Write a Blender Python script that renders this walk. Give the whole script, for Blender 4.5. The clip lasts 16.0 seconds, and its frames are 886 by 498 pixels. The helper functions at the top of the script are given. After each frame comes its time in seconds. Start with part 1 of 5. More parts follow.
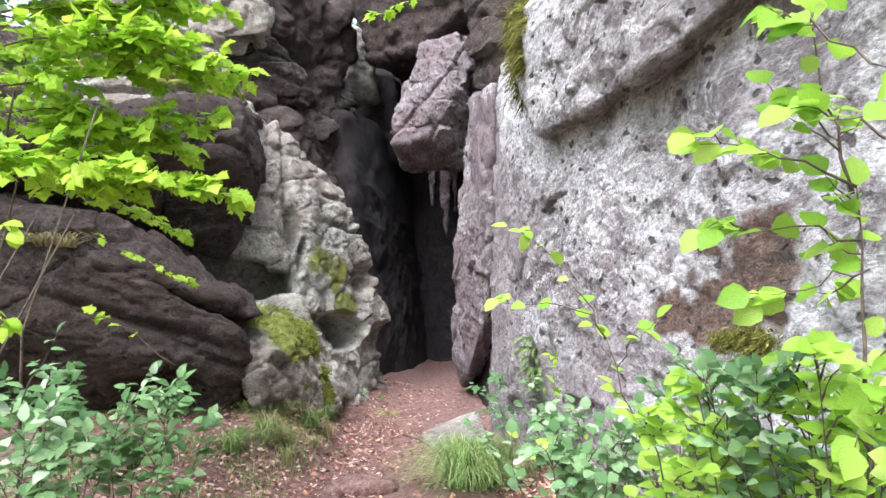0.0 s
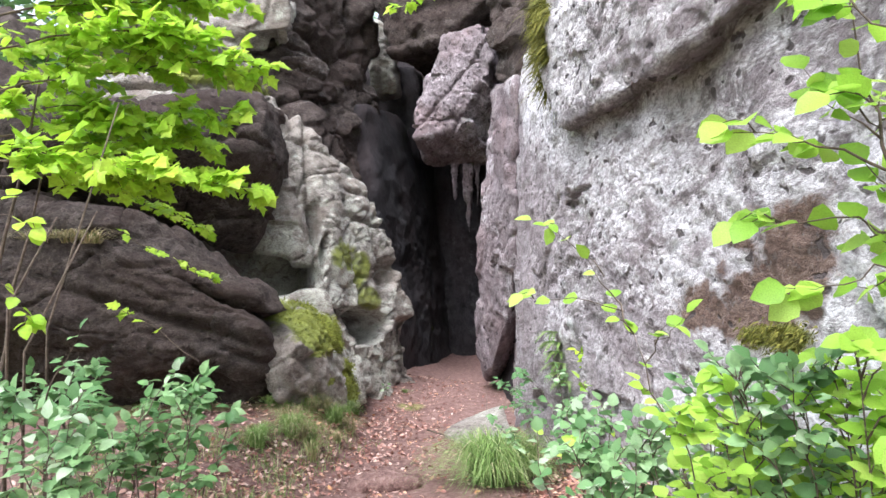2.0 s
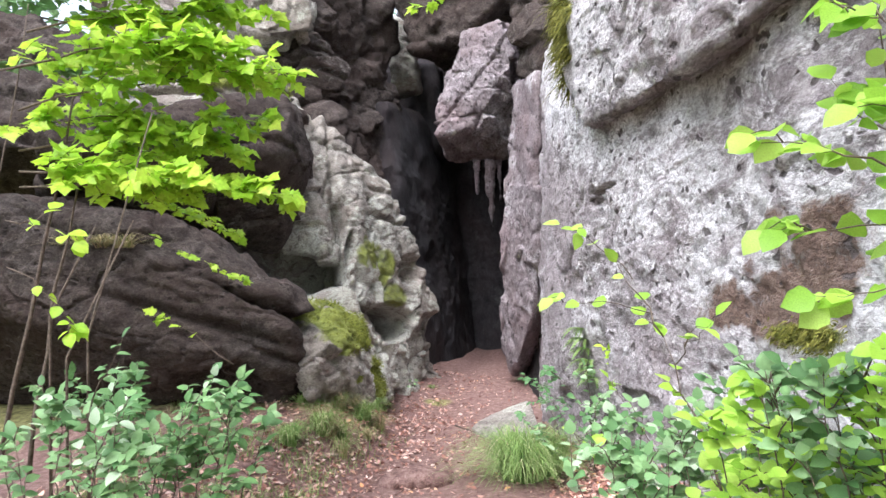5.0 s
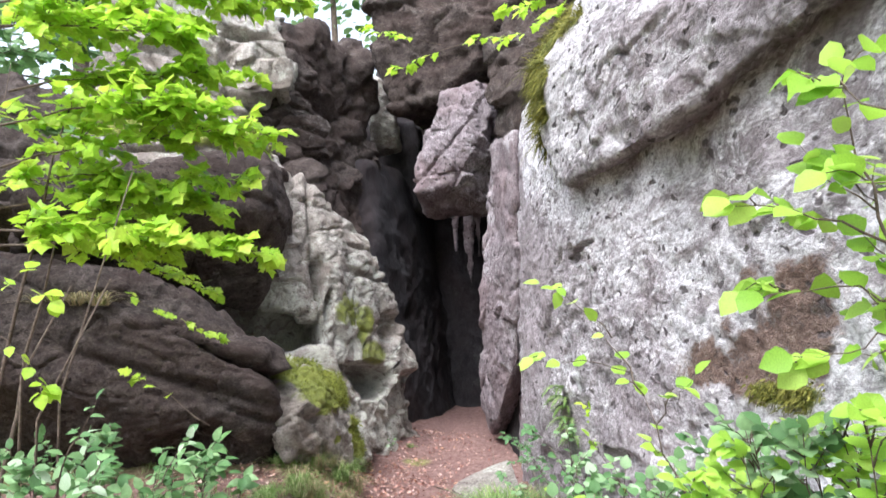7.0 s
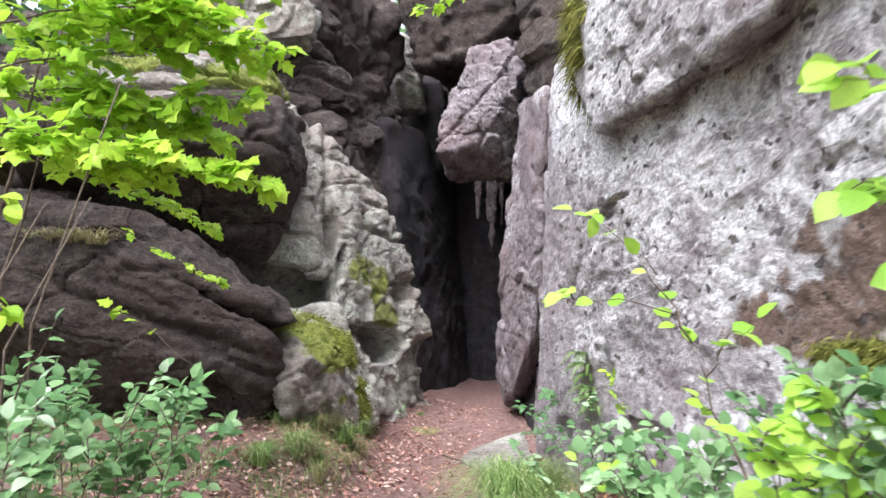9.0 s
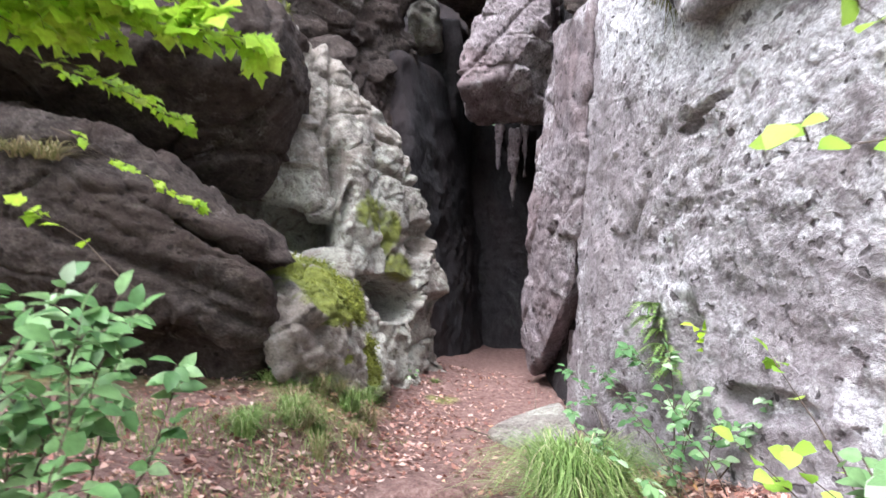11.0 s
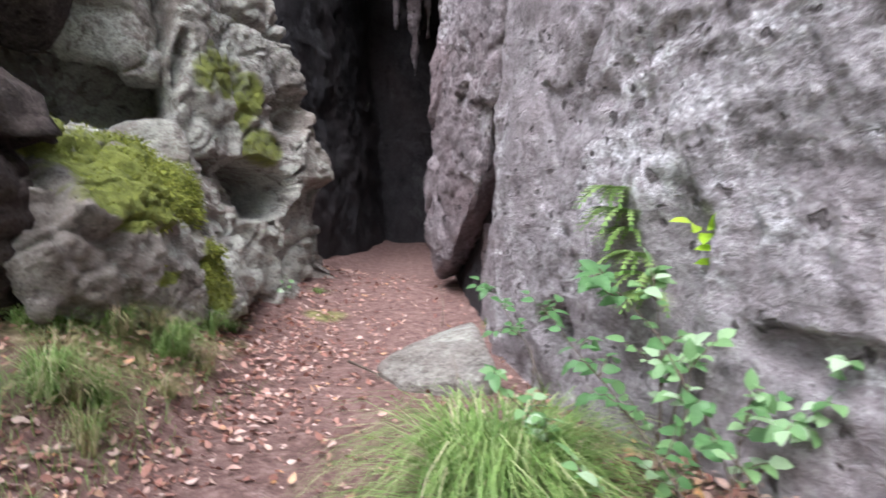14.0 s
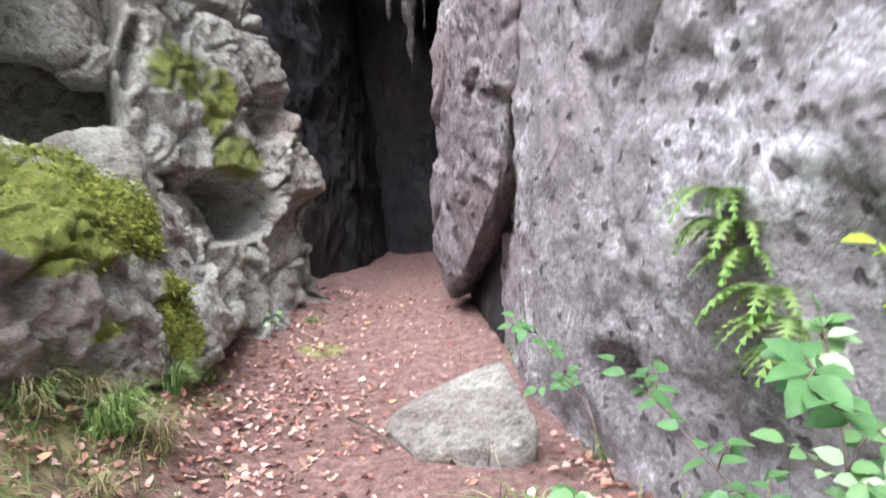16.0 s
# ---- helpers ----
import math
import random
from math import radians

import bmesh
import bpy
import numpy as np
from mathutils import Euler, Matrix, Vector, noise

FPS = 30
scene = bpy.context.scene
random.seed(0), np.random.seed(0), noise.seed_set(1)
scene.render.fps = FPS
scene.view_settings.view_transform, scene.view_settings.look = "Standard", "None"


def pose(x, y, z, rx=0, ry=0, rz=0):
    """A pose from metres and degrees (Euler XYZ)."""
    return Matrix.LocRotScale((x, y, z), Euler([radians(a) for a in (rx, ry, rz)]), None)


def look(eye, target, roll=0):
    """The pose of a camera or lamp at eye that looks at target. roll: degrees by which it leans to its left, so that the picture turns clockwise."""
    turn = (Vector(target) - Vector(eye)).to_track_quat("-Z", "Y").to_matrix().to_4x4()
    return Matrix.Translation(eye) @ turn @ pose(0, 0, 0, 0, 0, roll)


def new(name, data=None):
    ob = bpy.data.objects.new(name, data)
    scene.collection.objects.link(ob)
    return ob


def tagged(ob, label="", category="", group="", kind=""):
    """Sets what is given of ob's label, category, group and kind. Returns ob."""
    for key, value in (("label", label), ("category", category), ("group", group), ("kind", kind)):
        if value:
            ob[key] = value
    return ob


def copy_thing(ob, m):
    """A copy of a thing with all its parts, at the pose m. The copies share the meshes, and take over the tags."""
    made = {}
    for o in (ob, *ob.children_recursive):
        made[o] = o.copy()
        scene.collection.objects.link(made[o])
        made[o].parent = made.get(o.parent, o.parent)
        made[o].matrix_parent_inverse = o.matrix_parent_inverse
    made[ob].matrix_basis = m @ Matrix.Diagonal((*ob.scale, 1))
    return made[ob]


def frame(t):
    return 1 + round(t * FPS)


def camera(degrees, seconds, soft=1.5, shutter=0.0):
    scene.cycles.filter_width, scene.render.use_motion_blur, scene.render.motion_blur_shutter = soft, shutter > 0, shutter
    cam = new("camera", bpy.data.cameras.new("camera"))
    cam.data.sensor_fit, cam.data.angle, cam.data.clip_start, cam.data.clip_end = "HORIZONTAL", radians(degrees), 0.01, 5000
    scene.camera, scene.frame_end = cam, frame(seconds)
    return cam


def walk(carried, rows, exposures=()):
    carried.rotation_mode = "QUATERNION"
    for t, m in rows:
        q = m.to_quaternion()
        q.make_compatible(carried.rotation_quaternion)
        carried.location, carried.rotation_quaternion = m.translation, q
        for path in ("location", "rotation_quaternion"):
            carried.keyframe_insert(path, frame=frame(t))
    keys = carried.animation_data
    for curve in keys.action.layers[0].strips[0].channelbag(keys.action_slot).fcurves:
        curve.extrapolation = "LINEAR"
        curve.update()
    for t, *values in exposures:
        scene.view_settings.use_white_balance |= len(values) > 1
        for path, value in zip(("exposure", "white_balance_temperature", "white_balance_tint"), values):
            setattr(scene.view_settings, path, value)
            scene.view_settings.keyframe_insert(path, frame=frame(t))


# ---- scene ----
cam = camera(61.0, 16.0, shutter=0.5)
PATH = [
    (0, (0.765, 1.263, 1.548), (0.514, 3.482, 1.732), -1.2),
    (0.5, (0.727, 1.230, 1.539), (0.472, 3.447, 1.734), -1.7),
    (1, (0.776, 1.298, 1.542), (0.502, 3.516, 1.695), -1.5),
    (1.5, (0.744, 1.287, 1.560), (0.437, 3.500, 1.720), -2),
    (2, (0.759, 1.325, 1.556), (0.439, 3.536, 1.723), -1.4),
    (2.5, (0.747, 1.315, 1.572), (0.400, 3.524, 1.711), -1.5),
    (3, (0.747, 1.325, 1.569), (0.399, 3.534, 1.704), -1.9),
    (3.2, (0.747, 1.340, 1.578), (0.446, 3.555, 1.707), -1.7),
    (5.3, (0.730, 1.216, 1.618), (0.330, 3.416, 1.764), -2),
    (5.5, (0.735, 1.202, 1.586), (0.349, 3.405, 1.723), -1.3),
    (6, (0.727, 1.244, 1.621), (0.408, 3.454, 1.807), -2.3),
    (6.5, (0.730, 1.241, 1.634), (0.420, 3.446, 1.882), -2),
    (7, (0.724, 1.226, 1.636), (0.413, 3.424, 1.943), -2.5),
    (7.5, (0.706, 1.223, 1.641), (0.420, 3.410, 2.033), -1.4),
    (8, (0.631, 1.207, 1.612), (0.349, 3.404, 1.956), -1.6),
    (8.5, (0.635, 1.342, 1.537), (0.370, 3.552, 1.791), -1.1),
    (9, (0.665, 1.789, 1.441), (0.288, 3.983, 1.689), 0.4),
    (9.2, (0.613, 1.975, 1.439), (0.192, 4.160, 1.691), -1.9),
    (11.5, (0.109, 3.446, 1.182), (-0.178, 5.666, 1.278), 4.2),
    (12, (0.052, 3.804, 1.202), (0.113, 6.042, 1.175), 2.3),
    (12.5, (0.177, 4.254, 1.165), (0.202, 6.489, 1.019), 1.6),
    (13, (0.045, 4.610, 1.230), (-0.192, 6.828, 1.018), 1.9),
    (13.5, (0.034, 4.879, 1.254), (0.071, 7.112, 1.091), 4.7),
    (14, (0.151, 5.183, 1.233), (0.031, 7.416, 1.076), 0.2),
    (14.5, (0.152, 5.350, 1.289), (-0.190, 7.561, 1.174), -1.7),
    (15, (-0.015, 5.678, 1.252), (-0.402, 7.885, 1.233), 0.7),
    (15.5, (-0.118, 5.874, 1.297), (-0.215, 8.112, 1.308), 2.4),
    (16, (0.015, 6.252, 1.282), (-0.113, 8.483, 1.132), -2.4),
]
walk(cam, [(t, look(eye, target, roll)) for t, eye, target, roll in PATH], [(0, 2.2, 5900, 13), (9, 2.2, 5900, 13), (12, 2.4, 5800, 14), (14, 2.05, 5800, 14), (15, 2.25, 5800, 14), (16, 2.45, 5800, 13)])

# ---- world and light ----
world = bpy.data.worlds.new("sky")
scene.world = world
world.use_nodes = True
wn = world.node_tree.nodes
wl = world.node_tree.links
sky = wn.new("ShaderNodeTexSky")
sky.sky_type = "NISHITA"
sky.sun_disc = False
sky.sun_elevation = radians(54)
sky.sun_rotation = radians(-159.4)
sky.air_density, sky.dust_density, sky.ozone_density = 1.0, 4.0, 1.0
wn["Background"].inputs["Strength"].default_value = 0.12
veil = wn.new("ShaderNodeHueSaturation")
veil.inputs["Saturation"].default_value = 0.3
wl.new(sky.outputs["Color"], veil.inputs["Color"])
wl.new(veil.outputs["Color"], wn["Background"].inputs["Color"])
sun_data = bpy.data.lights.new("sun", "SUN")
sun_data.energy, sun_data.angle, sun_data.color = 1.8, radians(60), (1.0, 0.96, 0.9)
sun = new("sun", sun_data)
sun.matrix_world = look((-2.3, -6.1, 9.0), (0, 0, 0))


# ---- numeric helpers ----
TABLE = np.random.RandomState(7).uniform(-1, 1, 65536).astype(np.float32)
MIX = np.random.RandomState(8).permutation(65536).astype(np.int64)


def value_noise(p, seed=0):
    """Smooth noise between -1 and 1 at an array of points."""
    base = np.floor(p).astype(np.int64)
    f = (p - base).astype(np.float32)
    f = f * f * f * (f * (f * 6 - 15) + 10)
    total = np.zeros(len(p), np.float32)
    wx, wy, wz = (1 - f[:, 0], f[:, 0]), (1 - f[:, 1], f[:, 1]), (1 - f[:, 2], f[:, 2])
    hx = [MIX[(base[:, 0] + a + seed * 131) & 65535] for a in (0, 1)]
    for a in (0, 1):
        for b in (0, 1):
            hxy = MIX[(hx[a] + base[:, 1] + b) & 65535]
            wxy = wx[a] * wy[b]
            for c in (0, 1):
                total += wxy * wz[c] * TABLE[MIX[(hxy + base[:, 2] + c) & 65535]]
    return total


def fbm(p, octaves=4, seed=0):
    total, amp, size = np.zeros(len(p)), 1.0, 0.0
    for k in range(octaves):
        total += amp * value_noise(p * 2.03 ** k + 17.3 * k, seed + k)
        size += amp
        amp *= 0.5
    return total / size


def ridged(p, octaves=3, seed=0):
    total, amp, size = np.zeros(len(p)), 1.0, 0.0
    for k in range(octaves):
        total += amp * np.abs(value_noise(p * 2.1 ** k + 9.1 * k, seed + k))
        size += amp
        amp *= 0.5
    return total / size


def broken(p, size, seed=0):
    """Cells of a broken rock face at an array of points: the height of the cell's tilted face, and the distance to its border."""
    q = p / np.array(size)
    base = np.floor(q).astype(np.int64)
    near, next_near, pick = np.full(len(p), 9.0), np.full(len(p), 9.0), np.zeros(len(p))
    for a in (-1, 0, 1):
        for b in (-1, 0, 1):
            for c in (-1, 0, 1):
                cell = base + np.array((a, b, c))
                h = MIX[(MIX[(MIX[(cell[:, 0] + seed * 131) & 65535] + cell[:, 1]) & 65535] + cell[:, 2]) & 65535]
                centre = np.stack([TABLE[h], TABLE[(h + 977) & 65535], TABLE[(h + 3331) & 65535]], 1) * 0.42 + 0.5
                off = cell + centre - q
                d = np.linalg.norm(off, axis=1)
                lean = off[:, 0] * TABLE[(h + 7001) & 65535] + off[:, 1] * TABLE[(h + 8009) & 65535] + off[:, 2] * TABLE[(h + 9007) & 65535]
                closer = d < near
                next_near = np.where(closer, near, np.minimum(next_near, d))
                pick = np.where(closer, TABLE[(h + 5557) & 65535] + 1.6 * lean, pick)
                near = np.where(closer, d, near)
    return pick, next_near - near


def smooth(x):
    x = np.clip(x, 0, 1)
    return x * x * (3 - 2 * x)


def mesh_from(name, verts, faces, material, smooth_shade=True, attributes=None):
    me = bpy.data.meshes.new(name)
    if isinstance(faces, list):
        me.from_pydata([tuple(q) for q in verts], [], faces)
    else:
        count, sides = faces.shape
        me.vertices.add(len(verts))
        me.vertices.foreach_set("co", np.ascontiguousarray(verts, dtype=np.float32).ravel())
        me.loops.add(count * sides)
        me.loops.foreach_set("vertex_index", np.ascontiguousarray(faces, dtype=np.int32).ravel())
        me.polygons.add(count)
        me.polygons.foreach_set("loop_start", np.arange(0, count * sides, sides, dtype=np.int32))
        me.update(calc_edges=True)
    if material:
        me.materials.append(material)
    if smooth_shade:
        me.polygons.foreach_set("use_smooth", np.ones(len(me.polygons), bool))
    for key, values in (attributes or {}).items():
        me.attributes.new(key, "FLOAT", "POINT").data.foreach_set("value", np.ascontiguousarray(values, dtype=np.float32))
    me.update()
    return me


def part(name, me, parent, label="", m=None, kind=""):
    ob = new(name, me)
    ob.parent = parent
    if m is not None:
        ob.matrix_local = m
    return tagged(ob, label=label, kind=kind)


# ---- materials ----
def material(name):
    mat = bpy.data.materials.new(name)
    mat.use_nodes = True
    return mat, mat.node_tree.nodes, mat.node_tree.links, mat.node_tree.nodes["Principled BSDF"]


def ramp(nodes, stops, interpolation="LINEAR"):
    node = nodes.new("ShaderNodeValToRGB")
    node.color_ramp.interpolation = interpolation
    while len(node.color_ramp.elements) < len(stops):
        node.color_ramp.elements.new(0.5)
    for e, (at, colour) in zip(node.color_ramp.elements, stops):
        e.position = at
        e.color = (*colour, 1) if not isinstance(colour, (int, float)) else (colour, colour, colour, 1)
    return node


def mix_colour(nodes, links, fac, a, b, blend="MIX"):
    node = nodes.new("ShaderNodeMix")
    node.data_type, node.blend_type = "RGBA", blend
    for socket, value in ((node.inputs["Factor"], fac), (node.inputs[6], a), (node.inputs[7], b)):
        if isinstance(value, bpy.types.NodeSocket):
            links.new(value, socket)
        elif isinstance(value, tuple):
            socket.default_value = (*value, 1)
        else:
            socket.default_value = value
    return node.outputs[2]


def math_node(nodes, links, op, a, b=0.0, clamp=False):
    node = nodes.new("ShaderNodeMath")
    node.operation, node.use_clamp = op, clamp
    for socket, value in zip(node.inputs, (a, b)):
        if isinstance(value, bpy.types.NodeSocket):
            links.new(value, socket)
        else:
            socket.default_value = value
    return node.outputs[0]


def noise_node(nodes, links, vec, scale, detail=6.0, rough=0.6, distort=0.0):
    node = nodes.new("ShaderNodeTexNoise")
    node.inputs["Scale"].default_value, node.inputs["Detail"].default_value = scale, detail
    node.inputs["Roughness"].default_value, node.inputs["Distortion"].default_value = rough, distort
    links.new(vec, node.inputs["Vector"])
    return node.outputs["Fac"]


MOSS_DARK, MOSS_LIGHT = (0.07, 0.085, 0.018), (0.33, 0.37, 0.07)


def rock_material(name, dark, mid, light, lichen, tint, lichen_amount, pits, pit_scale=13.0, streak=1.0, along=1.0, fade=None):
    """Weathered conglomerate: grain, lichen blotches, small weathered-out pits, moss and brown stain where the mesh carries them."""
    mat, nodes, links, bsdf = material(name)
    geo = nodes.new("ShaderNodeNewGeometry")
    pos = geo.outputs["Position"]
    mapping = nodes.new("ShaderNodeMapping")
    mapping.inputs["Scale"].default_value = (1, along, streak)
    links.new(pos, mapping.inputs["Vector"])
    vec = mapping.outputs["Vector"]
    big = noise_node(nodes, links, vec, 0.9, 5, 0.6, 0.6)
    midn = noise_node(nodes, links, vec, 6.0, 8, 0.7, 0.3)
    fine = noise_node(nodes, links, vec, 42.0, 6, 0.75)
    grit = noise_node(nodes, links, vec, 120.0, 3, 0.7)
    both = math_node(nodes, links, "ADD", math_node(nodes, links, "MULTIPLY", midn, 0.55), math_node(nodes, links, "MULTIPLY", fine, 0.45))
    body = ramp(nodes, [(0.36, dark), (0.5, mid), (0.63, light)])
    links.new(both, body.inputs["Fac"])
    big_ramp = ramp(nodes, [(0.42, 0.0), (0.62, 1.0)])
    links.new(big, big_ramp.inputs["Fac"])
    colour = mix_colour(nodes, links, math_node(nodes, links, "MULTIPLY", big_ramp.outputs["Color"], 0.55), body.outputs["Color"], tint)
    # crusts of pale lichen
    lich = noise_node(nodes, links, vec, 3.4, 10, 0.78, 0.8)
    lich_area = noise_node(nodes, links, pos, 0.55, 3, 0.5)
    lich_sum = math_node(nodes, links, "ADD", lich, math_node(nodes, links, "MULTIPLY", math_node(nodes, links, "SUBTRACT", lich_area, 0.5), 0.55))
    # lichen thins towards cleft and foot, which also paints in the weaker light
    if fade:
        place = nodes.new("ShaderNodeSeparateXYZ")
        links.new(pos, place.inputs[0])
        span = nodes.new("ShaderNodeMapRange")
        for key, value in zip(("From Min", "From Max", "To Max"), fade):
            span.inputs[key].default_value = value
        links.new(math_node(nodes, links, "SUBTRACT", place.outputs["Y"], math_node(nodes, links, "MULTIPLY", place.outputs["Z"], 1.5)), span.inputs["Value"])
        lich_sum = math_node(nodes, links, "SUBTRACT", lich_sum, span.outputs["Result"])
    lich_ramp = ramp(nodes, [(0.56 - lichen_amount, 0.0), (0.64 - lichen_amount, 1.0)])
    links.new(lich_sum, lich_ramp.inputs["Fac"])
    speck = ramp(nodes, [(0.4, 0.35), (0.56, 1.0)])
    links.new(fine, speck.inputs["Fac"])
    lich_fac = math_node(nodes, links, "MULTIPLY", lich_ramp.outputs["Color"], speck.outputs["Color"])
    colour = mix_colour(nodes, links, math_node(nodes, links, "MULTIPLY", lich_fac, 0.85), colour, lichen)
    # weathered crust: dark flecks between raised grains
    crust = noise_node(nodes, links, vec, 26.0, 5, 0.68, 0.7)
    fleck = ramp(nodes, [(0.38, 1.0), (0.52, 0.0)])
    links.new(crust, fleck.inputs["Fac"])
    colour = mix_colour(nodes, links, math_node(nodes, links, "MULTIPLY", fleck.outputs["Color"], 0.46 * pits), colour, dark)
    # brown lichen and humus stain
    stain = nodes.new("ShaderNodeAttribute")
    stain.attribute_name = "stain"
    stain_ramp = ramp(nodes, [(0.58, 0.0), (0.7, 0.95)])
    links.new(math_node(nodes, links, "ADD", math_node(nodes, links, "MULTIPLY", stain.outputs["Fac"], 0.36), math_node(nodes, links, "MULTIPLY", math_node(nodes, links, "ADD", both, crust), 0.38)), stain_ramp.inputs["Fac"])
    brown = ramp(nodes, [(0.35, (0.035, 0.022, 0.016)), (0.52, (0.16, 0.1, 0.075)), (0.66, (0.34, 0.26, 0.23))])
    links.new(both, brown.inputs["Fac"])
    colour = mix_colour(nodes, links, stain_ramp.outputs["Color"], colour, brown.outputs["Color"])
    # pits
    vor = nodes.new("ShaderNodeTexVoronoi")
    vor.inputs["Scale"].default_value = pit_scale
    warp = nodes.new("ShaderNodeVectorMath")
    warp.operation = "ADD"
    noise_col = nodes.new("ShaderNodeTexNoise")
    noise_col.inputs["Scale"].default_value = 9.0
    links.new(pos, noise_col.inputs["Vector"])
    scale_vec = nodes.new("ShaderNodeVectorMath")
    scale_vec.operation = "SCALE"
    scale_vec.inputs["Scale"].default_value = 0.12
    links.new(noise_col.outputs["Color"], scale_vec.inputs[0])
    links.new(vec, warp.inputs[0])
    links.new(scale_vec.outputs[0], warp.inputs[1])
    links.new(warp.outputs[0], vor.inputs["Vector"])
    keep = ramp(nodes, [(0.35, 0.0), (0.95, 0.4)])
    sep = nodes.new("ShaderNodeSeparateColor")
    links.new(vor.outputs["Color"], sep.inputs["Color"])
    links.new(sep.outputs["Red"], keep.inputs["Fac"])
    pit = math_node(nodes, links, "MULTIPLY", math_node(nodes, links, "SUBTRACT", keep.outputs["Color"], vor.outputs["Distance"]), 9.0, True)
    pit = math_node(nodes, links, "MULTIPLY", pit, pits, True)
    colour = mix_colour(nodes, links, math_node(nodes, links, "MULTIPLY", pit, 0.9), colour, dark)
    # moss
    moss = nodes.new("ShaderNodeAttribute")
    moss.attribute_name = "moss"
    moss_ramp = ramp(nodes, [(0.46, 0.0), (0.64, 0.95)])
    links.new(math_node(nodes, links, "ADD", math_node(nodes, links, "MULTIPLY", moss.outputs["Fac"], 0.6), math_node(nodes, links, "MULTIPLY", both, 0.42)), moss_ramp.inputs["Fac"])
    green = ramp(nodes, [(0.34, MOSS_DARK), (0.66, MOSS_LIGHT)])
    links.new(math_node(nodes, links, "ADD", math_node(nodes, links, "MULTIPLY", midn, 0.6), math_node(nodes, links, "MULTIPLY", grit, 0.4)), green.inputs["Fac"])
    colour = mix_colour(nodes, links, moss_ramp.outputs["Color"], colour, green.outputs["Color"])
    links.new(colour, bsdf.inputs["Base Color"])
    bsdf.inputs["Roughness"].default_value = 0.92
    bsdf.inputs["Specular IOR Level"].default_value = 0.22
    height = math_node(nodes, links, "ADD", math_node(nodes, links, "MULTIPLY", midn, 0.6), math_node(nodes, links, "ADD", math_node(nodes, links, "MULTIPLY", fine, 0.35), math_node(nodes, links, "MULTIPLY", grit, 0.12)))
    height = math_node(nodes, links, "SUBTRACT", height, math_node(nodes, links, "MULTIPLY", pit, 0.35))
    height = math_node(nodes, links, "ADD", height, math_node(nodes, links, "MULTIPLY", crust, 0.4))
    bump = nodes.new("ShaderNodeBump")
    bump.inputs["Strength"].default_value, bump.inputs["Distance"].default_value = 1.0, 0.08
    links.new(height, bump.inputs["Height"])
    links.new(bump.outputs["Normal"], bsdf.inputs["Normal"])
    return mat


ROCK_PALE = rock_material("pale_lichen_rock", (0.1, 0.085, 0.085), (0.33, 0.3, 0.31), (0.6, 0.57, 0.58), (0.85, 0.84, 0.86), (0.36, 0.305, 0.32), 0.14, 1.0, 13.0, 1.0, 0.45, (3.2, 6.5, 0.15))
ROCK_SLAB = rock_material("grey_slab_rock", (0.07, 0.06, 0.06), (0.3, 0.275, 0.285), (0.5, 0.47, 0.48), (0.72, 0.7, 0.71), (0.29, 0.24, 0.25), 0.08, 1.0, 12.0, 1.0, 0.45)
ROCK_GREY = rock_material("grey_brown_rock", (0.06, 0.048, 0.04), (0.33, 0.305, 0.275), (0.56, 0.53, 0.47), (0.62, 0.63, 0.55), (0.28, 0.225, 0.19), 0.06, 0.4, 14.0, 1.5)
ROCK_MAUVE = rock_material("mauve_grey_rock", (0.06, 0.05, 0.05), (0.24, 0.205, 0.215), (0.4, 0.355, 0.365), (0.52, 0.49, 0.5), (0.2, 0.14, 0.142), 0.0, 0.9, 12.0, 0.8, 0.6)
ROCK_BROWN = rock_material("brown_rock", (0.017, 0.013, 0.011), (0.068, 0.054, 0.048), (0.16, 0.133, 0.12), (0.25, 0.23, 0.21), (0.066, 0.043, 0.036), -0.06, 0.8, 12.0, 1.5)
# rock of the inner cleft: the shade in there is put into its colour
ROCK_SHADED = rock_material("shaded_cleft_rock", (0.016, 0.015, 0.016), (0.036, 0.033, 0.036), (0.056, 0.052, 0.055), (0.08, 0.076, 0.076), (0.05, 0.036, 0.036), -0.08, 0.5, 10.0, 0.6)


